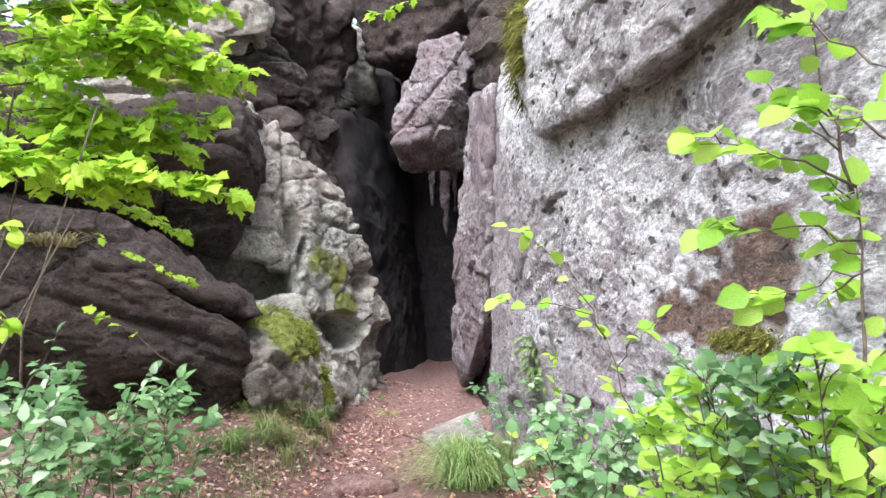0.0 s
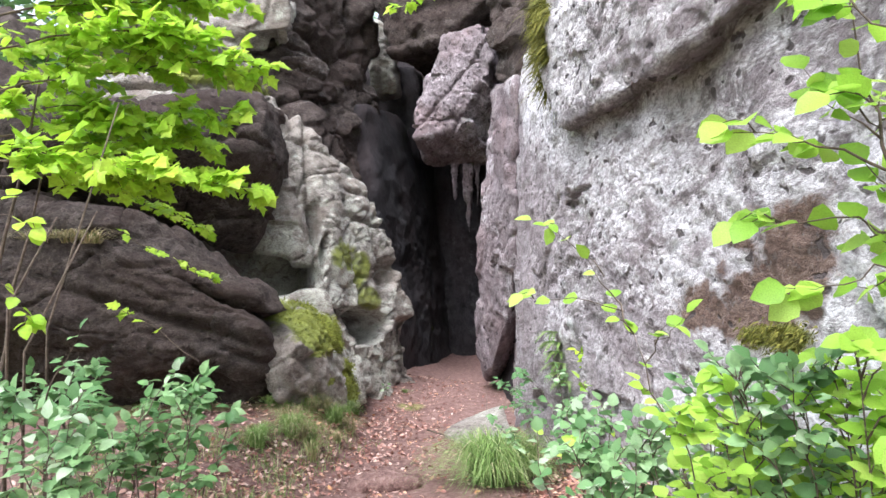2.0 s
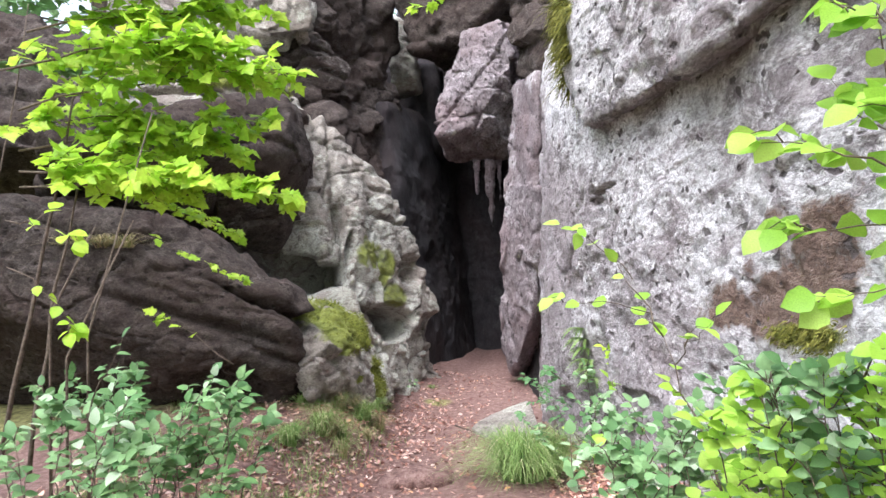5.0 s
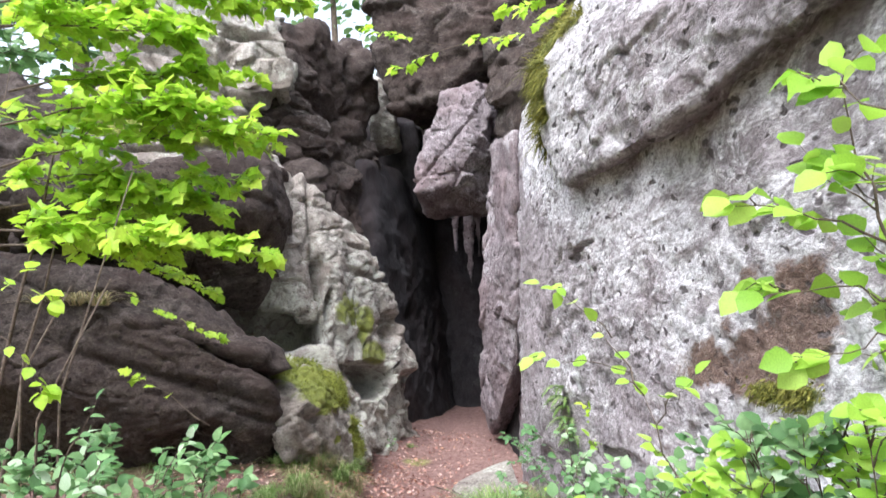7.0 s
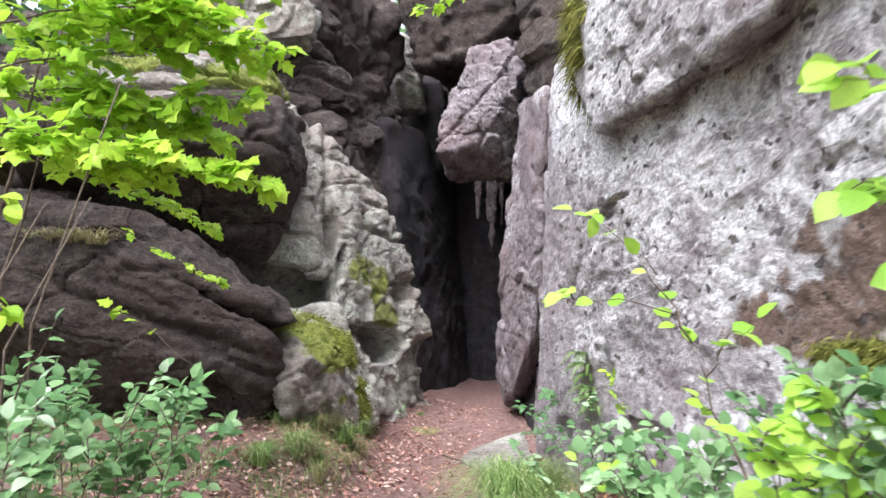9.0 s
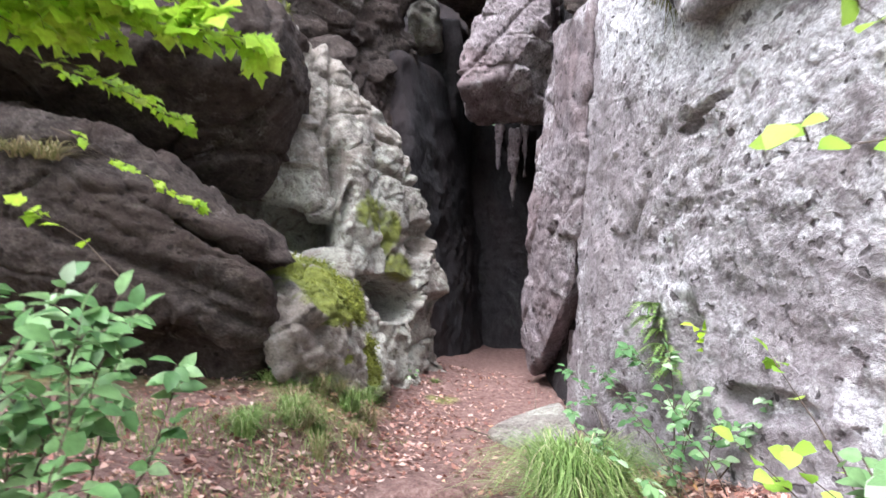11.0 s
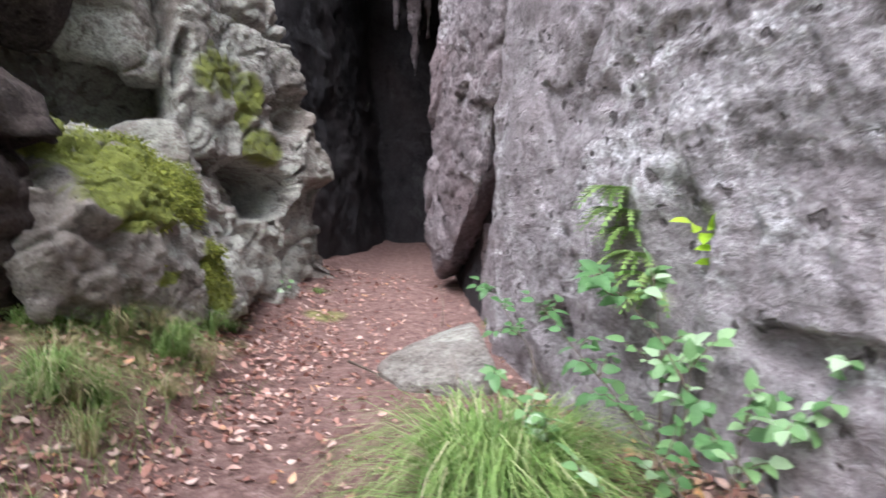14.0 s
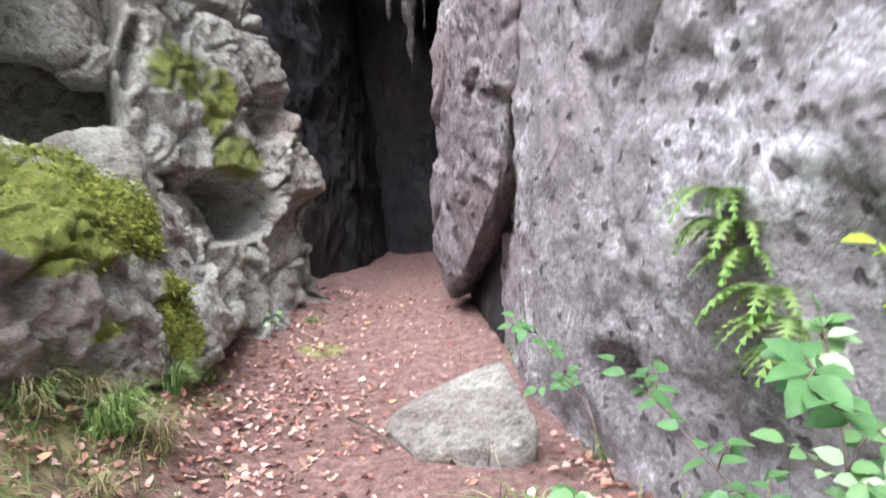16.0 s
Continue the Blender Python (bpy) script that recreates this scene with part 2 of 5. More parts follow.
def ground_material():
    mat, nodes, links, bsdf = material("trodden_earth")
    geo = nodes.new("ShaderNodeNewGeometry")
    pos = geo.outputs["Position"]
    a = noise_node(nodes, links, pos, 1.6, 6, 0.6)
    b = noise_node(nodes, links, pos, 14.0, 8, 0.7)
    c = noise_node(nodes, links, pos, 70.0, 4, 0.7)
    soil = ramp(nodes, [(0.34, (0.055, 0.03, 0.026)), (0.5, (0.19, 0.115, 0.1)), (0.66, (0.36, 0.25, 0.225))])
    links.new(math_node(nodes, links, "ADD", math_node(nodes, links, "MULTIPLY", b, 0.6), math_node(nodes, links, "MULTIPLY", c, 0.4)), soil.inputs["Fac"])
    moss = nodes.new("ShaderNodeAttribute")
    moss.attribute_name = "moss"
    moss_ramp = ramp(nodes, [(0.46, 0.0), (0.62, 1.0)])
    links.new(math_node(nodes, links, "ADD", math_node(nodes, links, "MULTIPLY", moss.outputs["Fac"], 0.6), math_node(nodes, links, "MULTIPLY", a, 0.45)), moss_ramp.inputs["Fac"])
    green = ramp(nodes, [(0.35, (0.09, 0.09, 0.035)), (0.62, (0.3, 0.28, 0.12))])
    links.new(b, green.inputs["Fac"])
    links.new(mix_colour(nodes, links, moss_ramp.outputs["Color"], soil.outputs["Color"], green.outputs["Color"]), bsdf.inputs["Base Color"])
    bsdf.inputs["Roughness"].default_value = 0.95
    bsdf.inputs["Specular IOR Level"].default_value = 0.15
    bump = nodes.new("ShaderNodeBump")
    bump.inputs["Strength"].default_value, bump.inputs["Distance"].default_value = 0.8, 0.03
    links.new(math_node(nodes, links, "ADD", b, math_node(nodes, links, "MULTIPLY", c, 0.5)), bump.inputs["Height"])
    links.new(bump.outputs["Normal"], bsdf.inputs["Normal"])
    return mat


def leaf_material(name, stops, through_light, rough=0.45, island=True, vein=0.0):
    """Leaf or blade: colour varies from leaf to leaf, part of the light shines through."""
    mat, nodes, links, bsdf = material(name)
    if island:
        rnd = nodes.new("ShaderNodeNewGeometry").outputs["Random Per Island"]
    else:
        rnd = nodes.new("ShaderNodeObjectInfo").outputs["Random"]
    col = ramp(nodes, stops)
    links.new(rnd, col.inputs["Fac"])
    tex = nodes.new("ShaderNodeTexCoord")
    mott = noise_node(nodes, links, tex.outputs["Object"], 30.0, 4, 0.6)
    shade = ramp(nodes, [(0.3, 0.72), (0.7, 1.15)])
    links.new(mott, shade.inputs["Fac"])
    colour = mix_colour(nodes, links, 1.0, col.outputs["Color"], shade.outputs["Color"], "MULTIPLY")
    links.new(colour, bsdf.inputs["Base Color"])
    bsdf.inputs["Roughness"].default_value = rough
    bsdf.inputs["Specular IOR Level"].default_value = 0.3
    if through_light:
        trans = nodes.new("ShaderNodeBsdfTranslucent")
        links.new(colour, trans.inputs["Color"])
        mixer = nodes.new("ShaderNodeMixShader")
        mixer.inputs[0].default_value = through_light
        links.new(bsdf.outputs[0], mixer.inputs[1])
        links.new(trans.outputs[0], mixer.inputs[2])
        links.new(mixer.outputs[0], nodes["Material Output"].inputs["Surface"])
    return mat


EARTH = ground_material()
LEAF_BRIGHT = leaf_material("bright_green_leaf", [(0.0, (0.3, 0.52, 0.03)), (0.6, (0.45, 0.68, 0.05)), (1.0, (0.56, 0.74, 0.09))], 0.5)
LEAF_HAZEL = leaf_material("hazel_leaf", [(0.0, (0.26, 0.48, 0.05)), (0.6, (0.4, 0.64, 0.08)), (1.0, (0.5, 0.7, 0.14))], 0.48, island=False)
# dull bush green; on the rear maple sapling it paints shade into the leaves
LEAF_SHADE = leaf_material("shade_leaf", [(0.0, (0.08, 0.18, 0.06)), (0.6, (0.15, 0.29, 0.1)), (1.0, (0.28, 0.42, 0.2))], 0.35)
LEAF_PALE = leaf_material("grey_green_leaf", [(0.0, (0.1, 0.22, 0.08)), (0.7, (0.24, 0.4, 0.17)), (1.0, (0.5, 0.62, 0.44))], 0.35, island=False)
LEAF_FERN = leaf_material("fern_frond", [(0.0, (0.14, 0.26, 0.06)), (1.0, (0.33, 0.45, 0.16))], 0.35)
GRASS = leaf_material("grass_blade", [(0.0, (0.12, 0.22, 0.05)), (0.6, (0.25, 0.38, 0.11)), (0.88, (0.38, 0.47, 0.19)), (1.0, (0.55, 0.5, 0.32))], 0.3)
GRASS_DRY = leaf_material("dry_grass_blade", [(0.0, (0.16, 0.2, 0.06)), (0.5, (0.34, 0.3, 0.15)), (1.0, (0.5, 0.38, 0.26))], 0.2)
LITTER = leaf_material("fallen_beech_leaf", [(0.0, (0.16, 0.065, 0.05)), (0.3, (0.36, 0.17, 0.13)), (0.65, (0.54, 0.33, 0.27)), (0.9, (0.66, 0.49, 0.43)), (1.0, (0.62, 0.32, 0.14))], 0.1, 0.6)
LEAF_YELLOW = leaf_material("yellow_leaf", [(0.0, (0.6, 0.5, 0.05)), (1.0, (0.7, 0.58, 0.1))], 0.35)


def bark_material(name, dark, light):
    mat, nodes, links, bsdf = material(name)
    tex = nodes.new("ShaderNodeTexCoord")
    n = noise_node(nodes, links, tex.outputs["Object"], 25.0, 6, 0.7)
    col = ramp(nodes, [(0.35, dark), (0.65, light)])
    links.new(n, col.inputs["Fac"])
    links.new(col.outputs["Color"], bsdf.inputs["Base Color"])
    bsdf.inputs["Roughness"].default_value = 0.85
    bump = nodes.new("ShaderNodeBump")
    bump.inputs["Strength"].default_value, bump.inputs["Distance"].default_value = 0.5, 0.01
    links.new(n, bump.inputs["Height"])
    links.new(bump.outputs["Normal"], bsdf.inputs["Normal"])
    return mat


BARK = bark_material("twig_bark", (0.05, 0.035, 0.025), (0.16, 0.12, 0.09))
BARK_PALE = bark_material("dead_wood", (0.14, 0.11, 0.085), (0.36, 0.3, 0.24))


# ---- rocks ----
SPHERES = {}


def sphere(level):
    if level not in SPHERES:
        bm = bmesh.new()
        bmesh.ops.create_icosphere(bm, subdivisions=level, radius=1.0)
        v = np.array([x.co[:] for x in bm.verts])
        f = np.array([[x.index for x in q.verts] for q in bm.faces])
        bm.free()
        SPHERES[level] = (v / np.linalg.norm(v, axis=1)[:, None], f)
    return SPHERES[level]


def hull_planes(corners):
    bm = bmesh.new()
    for c in corners:
        bm.verts.new(c)
    bmesh.ops.convex_hull(bm, input=bm.verts)
    used = np.array([v.co[:] for v in bm.verts if v.link_faces])
    centre = (used.max(0) + used.min(0)) / 2 * 0.4 + used.mean(0) * 0.6
    planes = {}
    for q in bm.faces:
        q.normal_update()
        n = np.array(q.normal)
        d = n @ (np.array(q.verts[0].co) - centre)
        if d < 0:
            n, d = -n, -d
        planes[tuple(np.round(n * 6))] = (n, max(d, 0.03))
    bm.free()
    return centre, np.array([p[0] for p in planes.values()]), np.array([p[1] for p in planes.values()])


def rock_mesh(name, corners, mat, edge=16, level=7, lump=0.1, strata=0.0, strata_scale=3.0, rough=0.02, cracks=(), dents=(), moss=(), stain=(), seed=0, knobs=0.0, blocks=()):
    """A weathered block: the rounded hull of its corners, with lumps, bedding, cracks and hollows worn into it."""
    centre, normals, dist = hull_planes(corners)
    d, faces = sphere(level)
    w = np.maximum(d @ normals.T, 0) / dist
    w = w ** edge
    total = w.sum(1)
    v = centre + d * (total ** (-1.0 / edge))[:, None]
    nrm = w @ normals
    nrm /= np.linalg.norm(nrm, axis=1)[:, None]
    move = lump * (fbm(v * 0.8, 3, seed) * 1.1 + 0.45 - 0.9 * ridged(v * 1.7, 3, seed + 5))
    move += knobs * fbm(v * 4.2, 3, seed + 21)
    if strata:
        h = (v[:, 2] + 0.35 * fbm(v * 0.7, 2, seed + 9) + 0.12 * v[:, 0]) * strata_scale
        saw = h - np.floor(h)
        move += strata * (smooth(saw / 0.25) * (1 - smooth((saw - 0.8) / 0.2)) - 0.8)
    move += rough * fbm(v * 9.0, 3, seed + 3) + rough * 0.5 * fbm(v * 26.0, 2, seed + 4)
    for size, step, crease in blocks:
        bent = v + 0.35 * min(size) * np.stack([fbm(v * 2.2 + k * 7.7, 2, seed + 61 + k) for k in range(3)], 1)
        pick, border = broken(bent, size, seed + 71)
        move += step * pick * (0.45 + 0.55 * smooth(border / 0.08)) - crease * np.exp(-(border / 0.05) ** 2)
    for point, normal, width, depth, *reach in cracks:
        n = np.array(normal) / np.linalg.norm(normal)
        off = (v - np.array(point)) @ n + 0.06 * fbm(v * 1.6, 3, seed + 31)
        fade = smooth(1.4 - np.linalg.norm(v - np.array(point), axis=1) / reach[0]) if reach else 1.0
        move -= depth * np.exp(-(off / width) ** 2) * fade
    for point, size, depth, *sharp in dents:
        q = np.linalg.norm((v - np.array(point)) / np.array(size), axis=1) + 0.18 * fbm(v * 2.5, 3, seed + 41)
        move -= depth * smooth((1.2 - q) / sharp[0] if sharp else 1.35 - q)
    v = v + nrm * move[:, None]
    masks = {"moss": np.zeros(len(v)), "stain": np.zeros(len(v))}
    for key, patches in (("moss", moss), ("stain", stain)):
        for point, size, *strength in patches:
            q = np.linalg.norm((v - np.array(point)) / np.array(size), axis=1) + (1.15 if key == "stain" else 0.8) * fbm(v * 3.6, 4, seed + 51)
            masks[key] = np.maximum(masks[key], smooth(1.5 - q) * (strength[0] if strength else 1.0))
    return mesh_from(name, v, faces, mat, True, masks)


def rock(name, label, corners, mat, **how):
    return tagged(new(name, rock_mesh(name, corners, mat, **how)), label, "rock")


# ---- ground ----
def ground_height(x, y):
    """Height of the trodden floor, its banks and the land around."""
    x, y = np.asarray(x, float), np.asarray(y, float)
    h = 0.28 * smooth((y - 11.0) / 3.0)
    h = h + 0.1 * smooth((2.5 - y) / 3.0)
    bank = 0.58 * smooth((-1.2 - x) / 0.95) * (1 - 0.75 * smooth((y - 9.6) / 1.6)) * (0.45 + 0.55 * smooth((y - 7.2) / 1.8))
    h = h + bank + 0.34 * smooth((x - 0.45) / 0.8) * (1 - 0.6 * smooth((y - 9.3) / 1.5))
    away = np.maximum(np.hypot(x, y - 6) - 9, 0)
    h = h + 0.5 * np.minimum(away, 14) * 0.12 * smooth(away / 6)
    p = np.stack([x, y, np.zeros_like(x)], -1).reshape(-1, 3)
    h = h + (0.035 * fbm(p * 1.3, 3, 71) + 0.018 * fbm(p * 5.0, 3, 72)).reshape(x.shape)
    hump = np.exp(-(((x + 0.8) / 0.3) ** 2 + ((y - 7.87) / 0.12) ** 2))
    return h + 0.02 * hump


def spread(low, high, step, far):
    mid = list(np.arange(low, high + 1e-6, step))
    out, d = [], step
    while d < far:
        d *= 1.35
        out.append(d)
    return np.array([low - q for q in reversed(out)] + mid + [high + q for q in out])


def build_ground():
    xs, ys = spread(-4.2, 2.6, 0.055, 2500), spread(0.5, 15.5, 0.055, 2500)
    gx, gy = np.meshgrid(xs, ys)
    gz = ground_height(gx, gy)
    v = np.stack([gx, gy, gz], -1).reshape(-1, 3)
    n, m = len(xs), len(ys)
    i = (np.arange(m - 1)[:, None] * n + np.arange(n - 1)[None, :]).ravel()
    faces = np.stack([i, i + 1, i + n + 1, i + n], 1)
    x, y = v[:, 0], v[:, 1]
    moss = (0.24 + 0.3 * smooth((y - 8.0) / 0.8)) * smooth((-1.2 - x) / 0.5) * (1 - smooth((y - 10.6) / 0.8)) + 0.2 * smooth((x - 0.6) / 0.6)
    moss = moss + 0.8 * np.clip(smooth((np.abs(x) - 4) / 2) + smooth((-1.0 - y) / 2), 0, 1)
    moss = moss + 0.8 * np.exp(-(((x + 1.35) / 0.28) ** 2 + ((y - 12.2) / 0.2) ** 2))
    tagged(new("ground", mesh_from("ground", v, faces, EARTH, True, {"moss": np.clip(moss, 0, 1)})), "trodden reddish earth path between mossy banks", "ground", kind="structure")


build_ground()


# ---- the cleft and its boulders ----
def block(front, push):
    """The corners of a block: its front ones, and the same pushed back into the hill."""
    return front + [(x + push[0], y + push[1], z + push[2]) for x, y, z in front]


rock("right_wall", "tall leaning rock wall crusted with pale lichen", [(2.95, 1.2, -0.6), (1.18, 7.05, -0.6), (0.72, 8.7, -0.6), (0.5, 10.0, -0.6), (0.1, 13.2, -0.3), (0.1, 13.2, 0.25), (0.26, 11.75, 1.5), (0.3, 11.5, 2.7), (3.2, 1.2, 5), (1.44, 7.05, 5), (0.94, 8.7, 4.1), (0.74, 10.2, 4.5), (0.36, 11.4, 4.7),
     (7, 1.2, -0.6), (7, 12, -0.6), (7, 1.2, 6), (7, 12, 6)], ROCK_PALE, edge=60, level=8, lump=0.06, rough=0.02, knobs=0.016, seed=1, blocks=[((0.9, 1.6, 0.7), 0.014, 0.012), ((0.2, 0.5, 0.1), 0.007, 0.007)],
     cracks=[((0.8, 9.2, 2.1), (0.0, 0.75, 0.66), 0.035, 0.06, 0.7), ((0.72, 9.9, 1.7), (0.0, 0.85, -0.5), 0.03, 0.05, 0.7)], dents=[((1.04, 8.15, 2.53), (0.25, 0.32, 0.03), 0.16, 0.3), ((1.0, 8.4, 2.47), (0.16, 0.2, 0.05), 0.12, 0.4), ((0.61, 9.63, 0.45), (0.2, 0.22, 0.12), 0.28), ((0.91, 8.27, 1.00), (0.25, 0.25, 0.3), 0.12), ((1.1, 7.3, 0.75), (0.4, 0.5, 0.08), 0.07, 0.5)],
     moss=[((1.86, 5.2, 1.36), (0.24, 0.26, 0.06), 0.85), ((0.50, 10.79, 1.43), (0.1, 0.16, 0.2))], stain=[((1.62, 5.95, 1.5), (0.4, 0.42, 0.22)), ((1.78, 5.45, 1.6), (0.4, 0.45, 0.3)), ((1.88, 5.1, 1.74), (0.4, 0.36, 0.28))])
# mauve stone, taken darker than the wall so the colour carries its shade
rock("inner_flake", "mauve rock flake leaning at the cleft side", block([(0.3, 11.35, 2.7), (0.36, 11.25, 4.6), (-0.33, 13.30, 0.30), (-0.42, 13.25, 0.67), (-0.45, 13.25, 1.84), (0.22, 11.80, 1.46), (-0.08, 12.50, 0.78), (0.02, 11.95, 1.08), (-0.11, 13.30, 5.02), (0.2, 11.85, 1.48)], (1.0, 2.2, 0.0)), ROCK_MAUVE, edge=60, level=8, lump=0.06, rough=0.02, knobs=0.02, seed=2, blocks=[((0.8, 1.2, 1.3), 0.04, 0.025)])
# inner walls wear the darkened cleft rock, shade included in the colour
rock("inner_right_wall", "rock wall inside the cleft, colour darkened for shade", [(0.5, 11.9, -0.6), (-0.35, 14.2, -0.6), (-0.6, 20, -0.6), (4, 11.9, -0.6), (4, 20, -0.6), (0.6, 11.9, 6), (0.0, 14.2, 6), (-0.3, 20, 6), (4, 11.9, 6), (4, 20, 6)], ROCK_SHADED, edge=30, level=7, lump=0.2, rough=0.03, seed=22)
rock("cleft_back_wall", "smooth grey rock wall closing the cleft, colour darkened for shade", [(-4.5, 18.6, -0.6), (2.5, 18.4, -0.6), (-4.5, 18.8, 5.15), (2.5, 18.8, 5.15), (-4.5, 20.6, -0.6), (2.5, 20.6, -0.6), (-4.5, 20.6, 4.9), (2.5, 20.6, 4.9)], ROCK_SHADED, edge=40, level=7, lump=0.12, rough=0.02, knobs=0.03, seed=23)
rock("inner_left_wall", "rock wall on the far side of the cleft, colour darkened for shade", [(-2.0, 14.6, -0.6), (-1.6, 16.5, -0.6), (-1.4, 20, -0.6), (-5, 14.6, -0.6), (-5, 20, -0.6), (-2.5, 14.6, 5.4), (-2.2, 16.5, 5.4), (-2.0, 20, 5.4), (-5, 14.6, 5.4), (-5, 20, 5.4)], ROCK_SHADED, edge=30, level=7, lump=0.1, rough=0.03, knobs=0.05, seed=29)
# added filler that closes most of the sky gap with a dark face
rock("rear_filler", "filler rock added behind the cleft, colour darkened for shade", [(-2.96, 19.60, 10.18), (-3.03, 19.60, 7.95), (-3.77, 19.60, 7.89), (-3.77, 19.60, 6.45), (-0.43, 19.60, 6.26), (-0.30, 19.60, 9.95), (-3.24, 21.00, 10.83), (-3.32, 21.00, 8.43), (-4.11, 21.00, 8.37), (-4.12, 21.00, 6.82), (-0.52, 21.00, 6.61), (-0.38, 21.00, 10.58)], ROCK_SHADED, edge=40, level=6, lump=0.05, rough=0.02, seed=25)
# two added masses that block sky light over the cleft, a slot between them
rock("cleft_light_block", "added rock mass keeping sky light out of one side of the cleft", [(-4.4, 16.9, 4.6), (-1.95, 16.8, 4.7), (-4.4, 16.9, 6.7), (-1.95, 16.8, 6.7), (-4.4, 19.5, 4.4), (-2.1, 19.5, 4.5), (-4.4, 19.5, 6.6), (-2.1, 19.5, 6.6)], ROCK_SHADED, edge=22, level=6, lump=0.12, rough=0.03, knobs=0.05, seed=26)
rock("cleft_light_block", "added rock mass keeping sky light out of the inner cleft", [(-1.15, 16.7, 4.2), (1.2, 16.7, 4.2), (-1.2, 16.8, 6.7), (1.2, 16.8, 6.7), (-1.1, 19.5, 4.2), (1.2, 19.5, 4.2), (-1.15, 19.5, 6.6), (1.2, 19.5, 6.6)], ROCK_SHADED, edge=22, level=6, lump=0.12, rough=0.03, knobs=0.05, seed=36)
rock("bulge_block", "bulging grey brow of rock above a dark hollow", block([(-3.8, 10.8, 3.3), (-2.75, 11.05, 3.3), (-2.5, 11.05, 2.6), (-2.4, 11.1, 2.05), (-2.62, 10.9, 2.25), (-2.9, 10.75, 2.45), (-3.3, 10.65, 2.5), (-3.8, 10.6, 2.5)], (-0.3, 1.2, 0.2)), ROCK_GREY, edge=9, level=7, lump=0.07, rough=0.022, knobs=0.03, seed=27, blocks=[((0.9, 0.8, 0.5), 0.03, 0.03)])
rock("ledge_stone", "pale rounded knob on the mossy ledge", block([(-2.9, 10.55, 1.64), (-2.5, 10.62, 1.64), (-2.36, 10.65, 1.8), (-2.18, 10.7, 1.8), (-2.06, 10.7, 1.68), (-2.04, 10.75, 1.2), (-2.75, 10.5, 1.45)], (-0.15, 0.5, 0.0)), ROCK_GREY, edge=9, level=6, lump=0.05, rough=0.02, knobs=0.03, seed=28)
rock("dripstone", "pale mineral drip hanging inside the cleft", [(-1.0, 16.5, 4.5), (-0.78, 16.5, 4.5), (-0.98, 16.8, 4.4), (-0.8, 16.8, 4.4), (-0.96, 16.55, 3.6), (-0.84, 16.55, 3.6), (-0.9, 16.65, 2.85)], ROCK_MAUVE, edge=7, level=6, lump=0.06, rough=0.03, knobs=0.05, seed=24)
rock("dripstone", "short mineral drip on the cleft roof edge", [(-1.25, 16.5, 4.6), (-1.08, 16.5, 4.6), (-1.22, 16.8, 4.5), (-1.1, 16.8, 4.5), (-1.18, 16.6, 3.6)], ROCK_MAUVE, edge=7, level=6, lump=0.05, rough=0.03, knobs=0.05, seed=34)
rock("dripstone", "short mineral drip on the cleft roof edge", [(-0.75, 16.4, 4.5), (-0.62, 16.4, 4.5), (-0.72, 16.7, 4.4), (-0.64, 16.7, 4.4), (-0.69, 16.5, 3.4)], ROCK_MAUVE, edge=7, level=6, lump=0.05, rough=0.03, knobs=0.05, seed=35)
rock("chock_boulder", "grey angular boulder jammed across the cleft", [(-0.95, 13.7, 6.15), (-0.25, 13.7, 6.3), (-0.12, 13.45, 5.4), (-0.74, 13.45, 4.97), (-0.82, 13.55, 4.48), (-1.38, 13.6, 4.38), (-1.42, 13.6, 4.8), (-1.16, 13.7, 5.5), (-0.1, 14.8, 4.02), (-1.38, 14.8, 4.06), (-0.1, 15.0, 6.4), (-1.1, 15.1, 6.3)], ROCK_MAUVE, edge=70, level=7, lump=0.06, rough=0.03, knobs=0.04, seed=3, blocks=[((0.7, 0.5, 0.35), 0.05, 0.03)], cracks=[((-0.6, 13.6, 5.4), (0.75, 0.1, -0.65), 0.03, 0.06)])
# its unseen rear is stretched back to shade the top of the cleft
rock("roof_boulder", "large brown boulder wedged high over the cleft", block([(-2.45, 14.5, 8.6), (-2.08, 14.5, 6.9), (-2.05, 14.6, 6.25), (-1.01, 14.5, 6.35), (-0.26, 14.2, 6.9), (0.35, 13.9, 7.7), (0.42, 13.9, 9.4), (-2.3, 14.5, 9.8)], (0.60, 5.20, 0.20)), ROCK_BROWN, edge=50, level=7, lump=0.14, rough=0.03, knobs=0.05, seed=4, blocks=[((1.3, 1.3, 0.8), 0.08, 0.05)])
rock("hanging_stone", "slim knobbly stone hanging in the cleft top", block([(-2.88, 16.13, 7.31), (-2.62, 16.13, 7.44), (-2.39, 16.13, 6.74), (-2.24, 16.13, 5.90), (-2.78, 16.13, 5.86), (-2.65, 15.90, 6.44)], (0.05, 0.50, 0.00)), ROCK_GREY, edge=10, level=6, lump=0.1, knobs=0.05, rough=0.02, seed=5)
rock("right_upper_block", "brownish grey rock block above the cleft entrance", block([(-0.13, 12.08, 5.84), (0.11, 12.29, 6.53), (1.06, 11.97, 7.52), (1.14, 11.13, 5.38), (0.79, 11.03, 4.41), (0.02, 11.97, 4.71), (-0.11, 12.08, 5.21)], (1.80, 1.60, 0.30)), ROCK_BROWN, edge=20, level=7, lump=0.14, rough=0.02, blocks=[((0.9, 0.8, 0.4), 0.09, 0.06)], seed=6)
